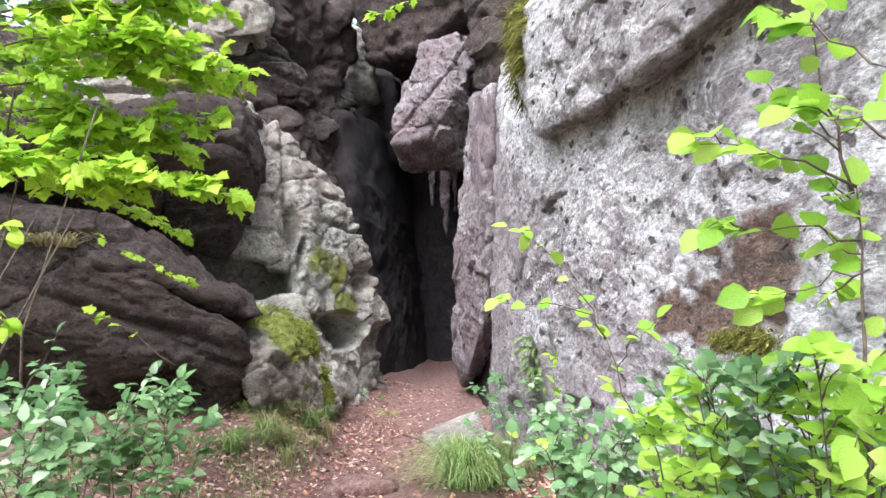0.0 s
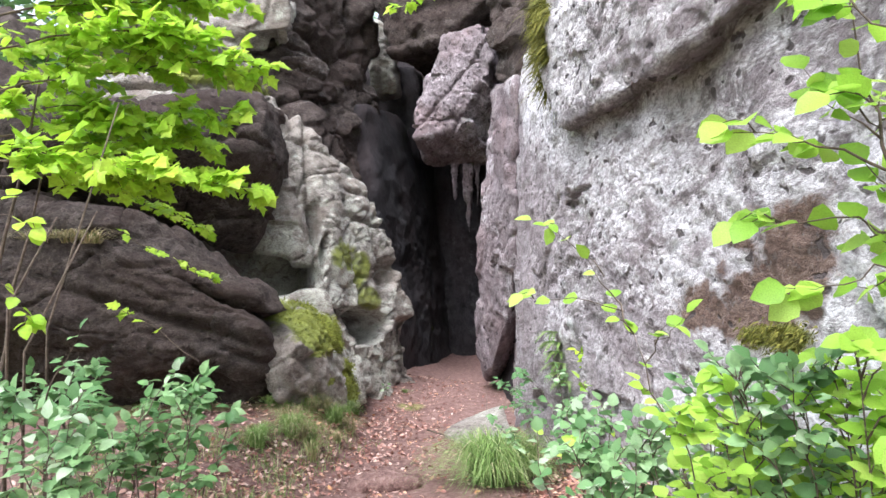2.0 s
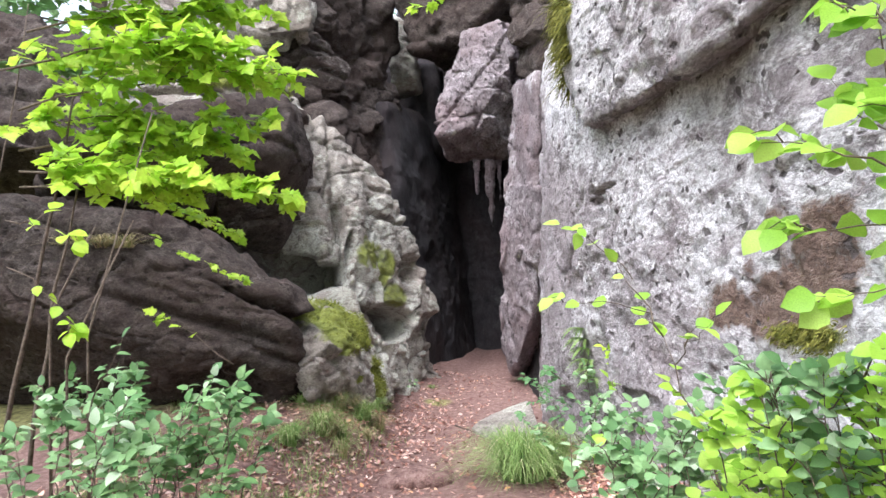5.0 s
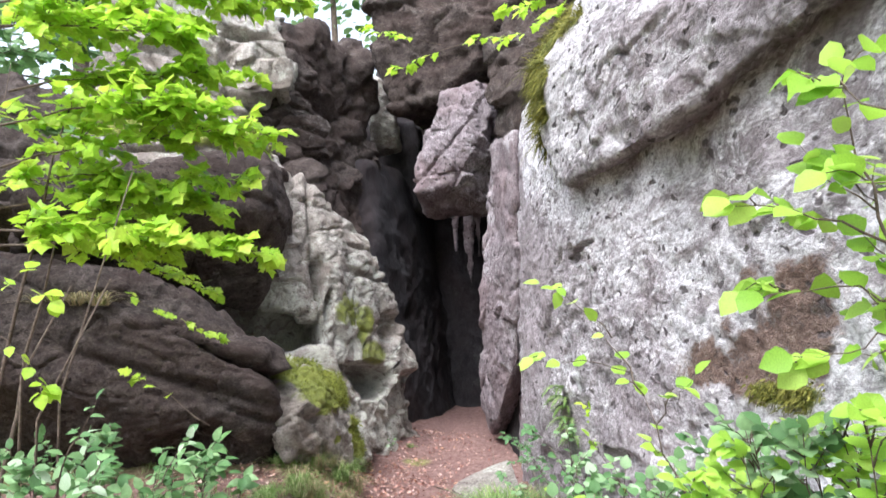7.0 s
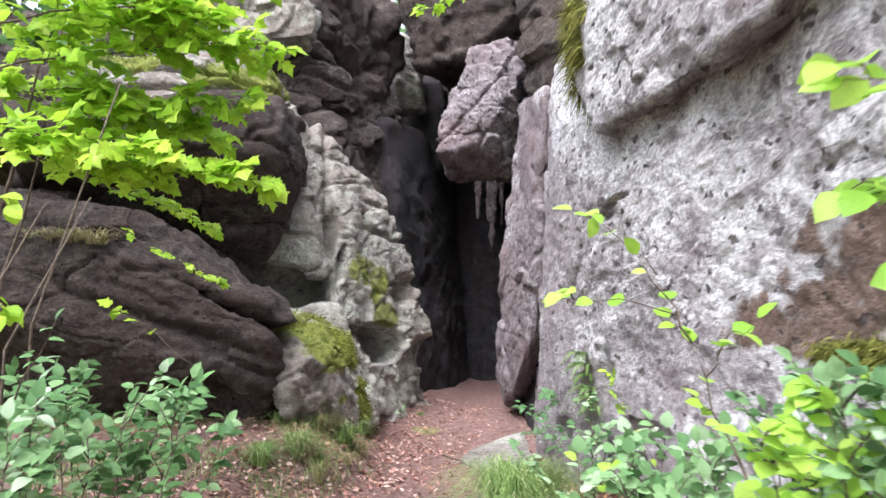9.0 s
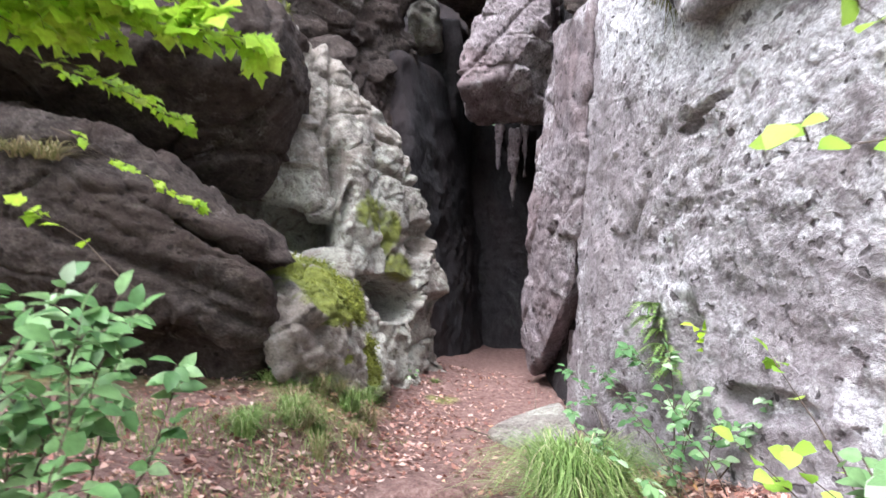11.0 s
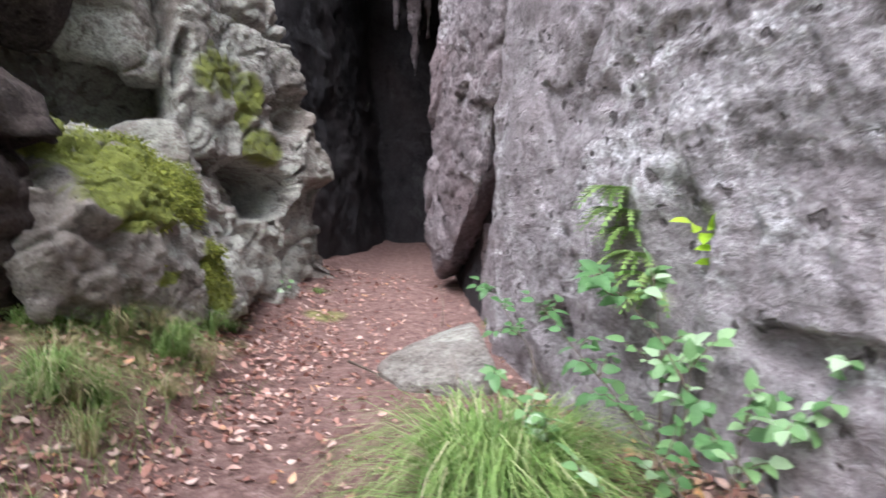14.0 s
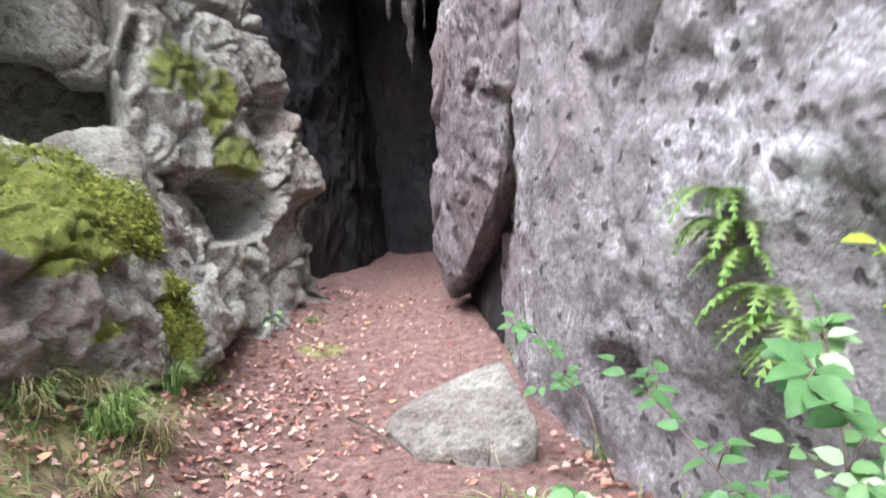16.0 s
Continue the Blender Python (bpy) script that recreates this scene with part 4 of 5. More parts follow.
# hazel and undergrowth beside the path
plant("hazel_shrub", "tall hazel shrub with large round pleated leaves", "shrub", [((1.68, 3.50, 0.97), (1.74, 3.60, 1.89), 0.009, 0), ((1.73, 3.60, 1.87), (1.67, 3.70, 2.49), 0.006, 0), ((1.74, 3.60, 1.89), (1.32, 3.70, 2.06), 0.005, 0.02), ((1.70, 3.60, 2.03), (1.52, 3.65, 2.23), 0.004, 0), ((1.78, 3.40, 2.18), (1.56, 3.60, 2.41), 0.005, 0.02), ((1.75, 3.60, 1.73), (1.40, 3.80, 1.80), 0.004, 0.02), ((1.72, 3.50, 1.64), (1.45, 3.60, 1.55), 0.004, 0.02), ((1.71, 3.30, 1.96), (1.59, 3.40, 2.07), 0.005, 0.02)], ROUND, LEAF_HAZEL, 9, 0.2, 3, 0.1, single=True, tilt=0.8)
plant("hazel_sapling", "slim hazel sapling with sparse leaves before the rock wall", "sapling", [((1.29, 4.50, 0.72), (1.10, 4.70, 1.41), 0.007, 0), ((1.10, 4.70, 1.41), (0.92, 4.80, 1.75), 0.005, 0), ((0.99, 4.80, 1.67), (0.67, 4.90, 1.95), 0.003, 0.02), ((1.07, 4.75, 1.51), (0.63, 4.80, 1.58), 0.003, 0.02), ((1.14, 4.70, 1.28), (1.31, 4.60, 1.50), 0.003, 0.02)], ROUND, LEAF_HAZEL, 4, 0.13, 2, 0.085, single=True, tilt=0.5)
plant("hazel_shrub", "low hazel undergrowth with layered green leaves", "shrub", [((1.38, 4.12, 0.20), (1.13, 3.86, 1.18), 0.006, 0.03), ((1.56, 4.61, 0.20), (1.63, 4.45, 0.92), 0.006, 0.03), ((1.48, 4.08, 0.20), (1.32, 3.91, 1.25), 0.006, 0.03), ((1.80, 4.64, 0.20), (1.81, 4.46, 0.92), 0.006, 0.03), ((1.54, 4.68, 0.20), (1.58, 4.91, 0.87), 0.006, 0.03), ((1.38, 4.40, 0.20), (1.32, 4.21, 1.02), 0.006, 0.03), ((1.61, 4.69, 0.20), (1.36, 4.72, 0.81), 0.006, 0.03), ((1.54, 4.71, 0.20), (1.71, 4.91, 0.95), 0.006, 0.03), ((1.54, 4.34, 0.20), (1.40, 4.14, 1.06), 0.006, 0.03), ((1.38, 4.04, 0.20), (1.48, 4.11, 1.28), 0.006, 0.03), ((1.43, 4.27, 0.20), (1.45, 4.57, 1.05), 0.006, 0.03)], ROUND, LEAF_HAZEL, 8, 0.24, 5, 0.068, single=True, tilt=0.35, bare=0.35, group="undergrowth by the wall")
plant("hazel_shrub", "low hazel undergrowth with layered green leaves", "shrub", [((1.69, 4.21, 0.20), (1.58, 4.07, 1.30), 0.006, 0.03), ((1.74, 4.15, 0.20), (1.88, 4.39, 1.22), 0.006, 0.03), ((1.68, 4.31, 0.20), (1.48, 4.38, 1.27), 0.006, 0.03), ((1.66, 4.07, 0.20), (1.48, 3.79, 1.33), 0.006, 0.03), ((1.93, 4.29, 0.20), (2.14, 4.56, 0.92), 0.006, 0.03), ((1.65, 4.32, 0.20), (1.49, 4.27, 0.98), 0.006, 0.03), ((1.88, 3.93, 0.20), (1.80, 3.75, 1.12), 0.006, 0.03), ((1.89, 4.47, 0.20), (1.66, 4.37, 1.20), 0.006, 0.03), ((1.65, 4.33, 0.20), (1.41, 4.24, 1.30), 0.006, 0.03), ((1.67, 4.04, 0.20), (1.43, 3.86, 1.05), 0.006, 0.03), ((1.64, 4.24, 0.20), (1.38, 4.03, 1.32), 0.006, 0.03)], ROUND, LEAF_PALE, 8, 0.24, 5, 0.068, single=True, tilt=0.35, bare=0.35, group="undergrowth by the wall")
plant("hazel_shrub", "low hazel undergrowth with layered green leaves", "shrub", [((1.78, 4.10, 0.20), (1.66, 3.87, 1.32), 0.006, 0.03), ((1.92, 4.09, 0.20), (1.98, 4.08, 1.23), 0.006, 0.03), ((1.66, 3.64, 0.20), (1.56, 3.49, 1.41), 0.006, 0.03), ((1.68, 3.33, 0.20), (1.67, 3.18, 1.31), 0.006, 0.03), ((1.80, 4.00, 0.20), (1.59, 3.78, 1.33), 0.006, 0.03), ((1.78, 4.09, 0.20), (1.87, 4.03, 1.18), 0.006, 0.03), ((1.95, 3.90, 0.20), (1.95, 3.89, 1.12), 0.006, 0.03), ((1.77, 4.02, 0.20), (1.70, 4.27, 1.03), 0.006, 0.03), ((1.76, 3.81, 0.20), (1.84, 4.00, 1.10), 0.006, 0.03), ((1.68, 3.51, 0.20), (1.80, 3.77, 1.18), 0.006, 0.03), ((2.04, 4.07, 0.20), (1.88, 4.17, 1.01), 0.006, 0.03)], ROUND, LEAF_HAZEL, 8, 0.24, 5, 0.068, single=True, tilt=0.35, bare=0.35, group="undergrowth by the wall")
plant("hazel_shrub", "low hazel undergrowth with layered green leaves", "shrub", [((1.16, 5.17, 0.20), (1.31, 5.28, 1.05), 0.006, 0.03), ((1.13, 4.86, 0.20), (0.90, 5.00, 0.83), 0.006, 0.03), ((1.63, 5.14, 0.20), (1.38, 4.85, 1.16), 0.006, 0.03), ((1.58, 5.03, 0.20), (1.34, 5.25, 0.68), 0.006, 0.03), ((1.40, 4.94, 0.20), (1.49, 4.84, 1.06), 0.006, 0.03), ((1.54, 4.82, 0.20), (1.53, 4.54, 0.98), 0.006, 0.03), ((1.15, 5.09, 0.20), (1.12, 5.16, 0.87), 0.006, 0.03), ((1.17, 4.82, 0.20), (1.00, 4.52, 0.86), 0.006, 0.03), ((1.52, 4.83, 0.20), (1.60, 4.76, 1.13), 0.006, 0.03), ((1.49, 4.79, 0.20), (1.38, 5.07, 1.02), 0.006, 0.03), ((1.18, 5.11, 0.20), (0.89, 5.12, 0.81), 0.006, 0.03)], ROUND, LEAF_PALE, 8, 0.24, 5, 0.068, single=True, tilt=0.35, bare=0.35, group="undergrowth by the wall")
plant("bramble_bush", "low dull green bush beside the path", "shrub", [((0.90, 4.14, 0.20), (0.96, 4.14, 1.01), 0.005, 0.03), ((1.20, 4.60, 0.20), (1.12, 4.60, 1.07), 0.005, 0.03), ((0.93, 4.62, 0.20), (0.99, 4.62, 1.11), 0.005, 0.03), ((0.77, 4.30, 0.20), (0.68, 4.30, 1.06), 0.005, 0.03), ((0.96, 4.10, 0.20), (1.03, 4.10, 1.03), 0.005, 0.03), ((0.85, 4.53, 0.20), (0.85, 4.53, 1.03), 0.005, 0.03), ((0.96, 4.61, 0.20), (0.85, 4.61, 1.09), 0.005, 0.03), ((0.88, 4.48, 0.20), (0.92, 4.48, 0.89), 0.005, 0.03), ((1.08, 4.65, 0.20), (1.10, 4.65, 1.06), 0.005, 0.03)], ROUND, LEAF_PALE, 8, 0.18, 4, 0.06, tilt=0.4, bare=0.3, single=True)
plant("bramble_bush", "low grey green undergrowth on the bank", "shrub", [((-1.96, 4.91, 0.25), (-1.73, 4.91, 1.18), 0.005, 0.03), ((-1.43, 4.40, 0.25), (-1.35, 4.40, 1.18), 0.005, 0.03), ((-1.43, 4.39, 0.25), (-1.46, 4.39, 1.10), 0.005, 0.03), ((-1.79, 4.42, 0.25), (-1.91, 4.42, 1.05), 0.005, 0.03), ((-1.47, 4.55, 0.25), (-1.49, 4.55, 1.11), 0.005, 0.03), ((-1.90, 4.96, 0.25), (-2.06, 4.96, 1.14), 0.005, 0.03), ((-1.81, 4.51, 0.25), (-1.72, 4.51, 1.21), 0.005, 0.03), ((-2.19, 4.88, 0.25), (-2.38, 4.88, 0.93), 0.005, 0.03), ((-1.43, 4.41, 0.25), (-1.27, 4.41, 1.00), 0.005, 0.03)], OVAL, LEAF_PALE, 8, 0.2, 4, 0.085, tilt=0.4, bare=0.3, group="undergrowth on the bank", single=True)
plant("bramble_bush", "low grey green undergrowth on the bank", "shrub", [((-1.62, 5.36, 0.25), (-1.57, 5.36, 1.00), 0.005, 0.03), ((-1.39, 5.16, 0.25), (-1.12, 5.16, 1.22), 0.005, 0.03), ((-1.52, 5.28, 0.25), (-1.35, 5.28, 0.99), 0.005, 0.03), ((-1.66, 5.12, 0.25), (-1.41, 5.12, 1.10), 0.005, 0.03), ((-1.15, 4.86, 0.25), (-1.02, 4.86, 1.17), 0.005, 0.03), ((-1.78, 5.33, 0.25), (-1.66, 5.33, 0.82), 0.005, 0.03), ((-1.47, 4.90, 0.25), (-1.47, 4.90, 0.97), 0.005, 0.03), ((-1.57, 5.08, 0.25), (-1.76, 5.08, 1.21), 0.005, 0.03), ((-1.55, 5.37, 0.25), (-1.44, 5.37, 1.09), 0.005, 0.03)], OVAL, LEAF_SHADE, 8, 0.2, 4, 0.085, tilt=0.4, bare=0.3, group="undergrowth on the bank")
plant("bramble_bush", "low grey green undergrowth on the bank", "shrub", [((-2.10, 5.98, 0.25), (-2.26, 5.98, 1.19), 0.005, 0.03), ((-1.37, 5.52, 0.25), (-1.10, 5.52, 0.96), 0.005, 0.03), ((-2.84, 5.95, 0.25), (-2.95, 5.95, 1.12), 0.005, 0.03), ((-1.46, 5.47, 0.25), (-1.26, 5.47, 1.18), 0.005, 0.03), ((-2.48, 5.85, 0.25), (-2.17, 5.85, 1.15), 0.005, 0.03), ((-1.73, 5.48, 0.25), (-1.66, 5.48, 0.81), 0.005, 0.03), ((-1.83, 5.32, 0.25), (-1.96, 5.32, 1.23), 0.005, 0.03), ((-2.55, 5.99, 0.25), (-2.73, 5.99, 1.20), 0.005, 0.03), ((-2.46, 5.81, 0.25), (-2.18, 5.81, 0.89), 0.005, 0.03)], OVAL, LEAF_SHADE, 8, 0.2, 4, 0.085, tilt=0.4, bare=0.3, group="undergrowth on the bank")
plant("bramble_bush", "arching pale shoot above the bank", "shrub", [((-1.78, 4.80, 1.08), (-1.52, 4.70, 1.48), 0.005, 0.03), ((-1.38, 5.00, 0.99), (-1.24, 5.10, 1.27), 0.004, 0.02)], OVAL, LEAF_PALE, 5, 0.14, 3, 0.07, single=True)
plant("maple_sapling", "small saplings with toothed green leaves at the wall foot", "sapling", [((0.82, 7.90, 0.15), (0.77, 8.00, 0.98), 0.006, 0.0), ((0.80, 7.70, 0.15), (0.84, 7.70, 0.69), 0.005, 0.0), ((0.70, 7.50, 0.12), (0.50, 7.40, 0.37), 0.005, 0.0), ((0.90, 7.40, 0.20), (0.97, 7.50, 0.64), 0.005, 0.0), ((1.00, 7.60, 0.30), (1.24, 7.40, 0.73), 0.005, 0.0), ((0.55, 8.00, 0.10), (0.21, 8.00, 0.54), 0.005, 0.0)], OVAL, LEAF_PALE, 11, 0.22, 5, 0.075, tilt=0.4, single=True)
plant("maple_sapling", "thin sapling with bright leaves before the ferns", "sapling", [((0.86, 8.10, 0.20), (1.10, 8.10, 1.34), 0.005, 0.0)], OVAL, LEAF_BRIGHT, 4, 0.25, 4, 0.085, tilt=0.3, bare=0.6)
plant("maple_sapling", "leafy shoots leaning over the path edge", "sapling", [((1.35, 6.00, 0.30), (0.90, 6.10, 1.08), 0.005, 0.0), ((1.30, 5.70, 0.30), (0.68, 5.60, 0.83), 0.005, 0.0), ((1.45, 5.80, 0.30), (0.84, 5.60, 0.78), 0.005, 0.0)], ROUND, LEAF_HAZEL, 2, 0.14, 2, 0.075, tilt=0.4, single=True, bare=0.5)
plant("bramble_shoot", "arching shoot at the wall foot", "shrub", [((0.80, 7.20, 0.25), (0.33, 8.20, 0.84), 0.004, 0.06), ((1.00, 7.30, 0.25), (0.49, 7.40, 1.01), 0.004, 0.06), ((0.50, 9.30, 0.10), (0.13, 9.60, 0.74), 0.004, 0.1)], OVAL, LEAF_PALE, 7, 0.18, 4, 0.07, tilt=0.3)
plant("twig_overhead", "thin twig with leaf tufts reaching across the cleft", "twig", [((1.08, 9.20, 5.06), (-0.00, 9.30, 5.11), 0.006, 0.02), ((-0.00, 9.30, 5.11), (-0.94, 9.40, 4.88), 0.005, 0.02), ((-0.33, 9.30, 5.10), (-1.21, 9.40, 5.41), 0.003, 0.01)], MAPLE, LEAF_BRIGHT, 2.5, 0.2, 3, 0.12, bare=0.6)
plant("rowan_tuft", "leafy tuft growing on the upper rock block", "shrub", [((1.03, 10.00, 5.84), (0.41, 9.80, 5.69), 0.006, 0.03), ((1.14, 10.00, 5.90), (0.74, 9.80, 6.06), 0.005, 0.02), ((1.20, 10.00, 5.75), (0.84, 9.70, 5.46), 0.004, 0.02)], MAPLE, LEAF_BRIGHT, 8, 0.3, 5, 0.14)
plant("seedling", "seedling with a few round leaves under the boulder", "seedling", [((-2.10, 8.85, 0.59), (-2.08, 8.83, 0.74), 0.003, 0.0)], ROUND, LEAF_PALE, 14, 0.09, 2, 0.055, single=True)
plant("seedling", "tiny seedling at the foot of the slab", "seedling", [((-1.65, 12.00, 0.29), (-1.63, 11.98, 0.44), 0.003, 0.0)], ROUND, LEAF_PALE, 14, 0.09, 2, 0.055, single=True)
plant("seedling", "seedling on the bank edge", "seedling", [((-2.04, 9.00, 0.52), (-2.02, 8.98, 0.67), 0.003, 0.0)], ROUND, LEAF_PALE, 14, 0.09, 2, 0.055, single=True)


# ---- grass, ferns, moss ----
def grass_tuft(name, label, at, count, height, reach, mat, stiff=0.5, width=0.006):
    rows = 5
    verts, faces = [], []
    for k in range(count):
        a = rng.uniform(0, 2 * math.pi)
        r0 = reach * 0.22 * math.sqrt(rng.uniform(0, 1))
        root = Vector((r0 * math.cos(a), r0 * math.sin(a), -0.02))
        a2 = a + rng.normal(0, 0.9)
        out = Vector((math.cos(a2), math.sin(a2), 0))
        side = Vector((-out.y, out.x, 0)) * width * rng.uniform(0.6, 1.2)
        h, l = height * rng.uniform(0.35, 1.15), reach * rng.uniform(0.15, 1.05)
        base = len(verts)
        for i in range(rows + 1):
            s = i / rows
            p = root + out * l * s ** (1.3 + stiff) + Vector((0, 0, h * (1.9 * s - 1.25 * s * s - (0.12 + 0.25 * (1 - stiff)) * s ** 4)))
            w = side * (1 - s ** 2 * 0.95)
            verts += [tuple(p - w), tuple(p + w)]
        for i in range(rows):
            b = base + 2 * i
            faces.append((b, b + 1, b + 3, b + 2))
    ob = tagged(new(name, mesh_from(name, np.array(verts), np.array(faces), mat)), label, "grass", kind="stuff")
    ob.location = at
    return ob


def fern(at, out, length, fronds, group):
    """Fronds with paired leaflets that hang from one crown."""
    top = tagged(new("fern"), "pale green fern growing from a rock crevice", "fern", group)
    top.location = at
    out = Vector(out).normalized()
    side0 = out.cross(Vector((0, 0, 1))).normalized()
    for k in range(fronds):
        a = rng.uniform(-1.2, 1.2)
        d = (out * math.cos(a) + side0 * math.sin(a)).normalized()
        side = d.cross(Vector((0, 0, 1))).normalized()
        l = length * rng.uniform(0.6, 1.1)
        verts, faces = [], []
        n = 11
        last = Vector((0, 0, 0))
        for i in range(1, n + 1):
            s = i / n
            p = d * l * 0.75 * s + Vector((0, 0, l * (0.45 * s - 0.85 * s * s)))
            w = l * 0.2 * math.sin(math.pi * min(0.12 + s * 0.88, 1)) ** 0.8
            for sg in (-1, 1):
                b = len(verts)
                q = p + side * sg * w + d * w * 0.35 + Vector((0, 0, -0.1 * w))
                mid = (p + q) / 2
                verts += [tuple(last), tuple(mid - d * w * 0.22), tuple(q), tuple(mid + d * w * 0.3), tuple(p)]
                faces.append((b, b + 1, b + 2, b + 3, b + 4))
            last = p
        part("frond", mesh_from("frond", verts, faces, LEAF_FERN), top)
    return top


def gz(x, y):
    return float(ground_height(np.array([x]), np.array([y]))[0])


grass_tuft("grass_tuft", "large arching tuft of long green grass", (0.20, 7.95, gz(0.20, 7.95)), 1100, 0.62, 0.8, GRASS, 0.15, 0.0045)
grass_tuft("grass_tuft", "smaller tuft of grass beside the large one", (0.42, 8.10, gz(0.42, 8.10)), 350, 0.52, 0.55, GRASS, 0.2, 0.0045)
grass_tuft("grass_tuft", "tuft of green and straw coloured grass on the bank", (-1.78, 8.38, gz(-1.78, 8.38)), 270, 0.325, 0.325, GRASS, 0.5, 0.0035)
grass_tuft("grass_tuft", "tuft of green and straw coloured grass on the bank", (-1.72, 8.44, gz(-1.72, 8.44)), 252, 0.325, 0.325, GRASS_DRY, 0.5, 0.0035)
grass_tuft("grass_tuft", "tuft of green and straw coloured grass on the bank", (-1.68, 9.51, gz(-1.68, 9.51)), 252, 0.3, 0.325, GRASS, 0.5, 0.0035)
grass_tuft("grass_tuft", "tuft of green and straw coloured grass on the bank", (-1.81, 9.51, gz(-1.81, 9.51)), 180, 0.25, 0.286, GRASS_DRY, 0.5, 0.0035)
grass_tuft("grass_tuft", "tuft of green and straw coloured grass on the bank", (-1.81, 10.41, gz(-1.81, 10.41)), 162, 0.25, 0.26, GRASS, 0.5, 0.0035)
grass_tuft("grass_tuft", "tuft of green and straw coloured grass on the bank", (-1.89, 9.23, gz(-1.89, 9.23)), 198, 0.275, 0.325, GRASS_DRY, 0.5, 0.0035)
grass_tuft("grass_tuft", "tuft of green and straw coloured grass on the bank", (-1.95, 7.94, gz(-1.95, 7.94)), 216, 0.275, 0.325, GRASS, 0.5, 0.0035)
grass_tuft("grass_tuft", "tuft of green and straw coloured grass on the bank", (-1.88, 11.10, gz(-1.88, 11.10)), 108, 0.2, 0.208, GRASS, 0.5, 0.0035)
grass_tuft("grass_tuft", "tuft of green and straw coloured grass on the bank", (-1.92, 9.19, gz(-1.92, 9.19)), 162, 0.25, 0.26, GRASS, 0.5, 0.0035)
grass_tuft("grass_tuft", "tuft of green and straw coloured grass on the bank", (-2.67, 10.04, gz(-2.67, 10.04)), 220, 0.3, 0.3, GRASS_DRY, 0.5, 0.0035)
grass_tuft("grass_tuft", "tuft of green and straw coloured grass on the bank", (-2.43, 9.96, gz(-2.43, 9.96)), 160, 0.22, 0.25, GRASS, 0.5, 0.0035)
grass_tuft("grass_tuft", "tuft of green and straw coloured grass on the bank", (-2.27, 10.54, gz(-2.27, 10.54)), 260, 0.3, 0.28, GRASS, 0.5, 0.0035)
grass_tuft("grass_tuft", "tuft of green and straw coloured grass on the bank", (-2.01, 10.17, gz(-2.01, 10.17)), 150, 0.25, 0.25, GRASS_DRY, 0.5, 0.0035)
grass_tuft("grass_tuft", "tuft of green and straw coloured grass on the bank", (-2.11, 10.82, gz(-2.11, 10.82)), 150, 0.2, 0.22, GRASS, 0.5, 0.0035)
grass_tuft("grass_tuft", "tuft of green and straw coloured grass on the bank", (-2.18, 11.82, gz(-2.18, 11.82)), 130, 0.2, 0.2, GRASS, 0.5, 0.0035)
grass_tuft("grass_tuft", "tuft of green and straw coloured grass on the bank", (-1.83, 10.49, gz(-1.83, 10.49)), 90, 0.15, 0.2, GRASS, 0.5, 0.0035)
grass_tuft("grass_tuft", "tuft of green and straw coloured grass on the bank", (-2.01, 9.43, gz(-2.01, 9.43)), 160, 0.22, 0.25, GRASS_DRY, 0.5, 0.0035)
grass_tuft("grass_tuft", "tuft of green and straw coloured grass on the bank", (-2.26, 9.38, gz(-2.26, 9.38)), 200, 0.25, 0.28, GRASS, 0.5, 0.0035)
grass_tuft("grass_tuft", "tuft of green and straw coloured grass on the bank", (-1.55, 12.85, gz(-1.55, 12.85)), 80, 0.1, 0.16, GRASS, 0.5, 0.0035)
grass_tuft("grass_tuft", "small grass tuft at the wall foot", (0.56, 9.81, gz(0.56, 9.81)), 70, 0.2, 0.14, GRASS, 0.5, 0.0035)
grass_tuft("grass_tuft", "small grass tuft at the wall foot", (0.21, 11.77, gz(0.21, 11.77)), 60, 0.18, 0.12, GRASS, 0.5, 0.0035)
grass_tuft("grass_tuft", "loose grass on the mossy bank", (-1.46, 5.90, gz(-1.46, 5.90)), 160, 0.3, 0.3, GRASS, 0.5, 0.0035)
grass_tuft("grass_tuft", "loose grass on the mossy bank", (-1.32, 6.08, gz(-1.32, 6.08)), 160, 0.28, 0.3, GRASS, 0.5, 0.0035)
grass_tuft("grass_tuft", "loose grass on the mossy bank", (-1.56, 5.79, gz(-1.56, 5.79)), 160, 0.3, 0.3, GRASS, 0.5, 0.0035)
grass_tuft("grass_tuft", "loose grass on the mossy bank", (-1.76, 6.12, gz(-1.76, 6.12)), 140, 0.25, 0.3, GRASS, 0.5, 0.0035)
grass_tuft("grass_tuft", "loose grass on the mossy bank", (-1.44, 6.60, gz(-1.44, 6.60)), 120, 0.22, 0.25, GRASS_DRY, 0.5, 0.0035)
grass_tuft("grass_tuft", "dry grass hanging over the low boulder", (-4.29, 8.30, 2.30), 110, 0.2, 0.4, GRASS_DRY, 0.1)
grass_tuft("grass_tuft", "dry grass hanging over the low boulder", (-4.06, 8.30, 2.29), 110, 0.2, 0.4, GRASS_DRY, 0.1)
grass_tuft("grass_tuft", "dry grass hanging over the low boulder", (-3.83, 8.30, 2.28), 110, 0.2, 0.4, GRASS_DRY, 0.1)
grass_tuft("grass_tuft", "dry grass hanging over the low boulder", (-4.48, 8.30, 2.30), 110, 0.2, 0.4, GRASS_DRY, 0.1)

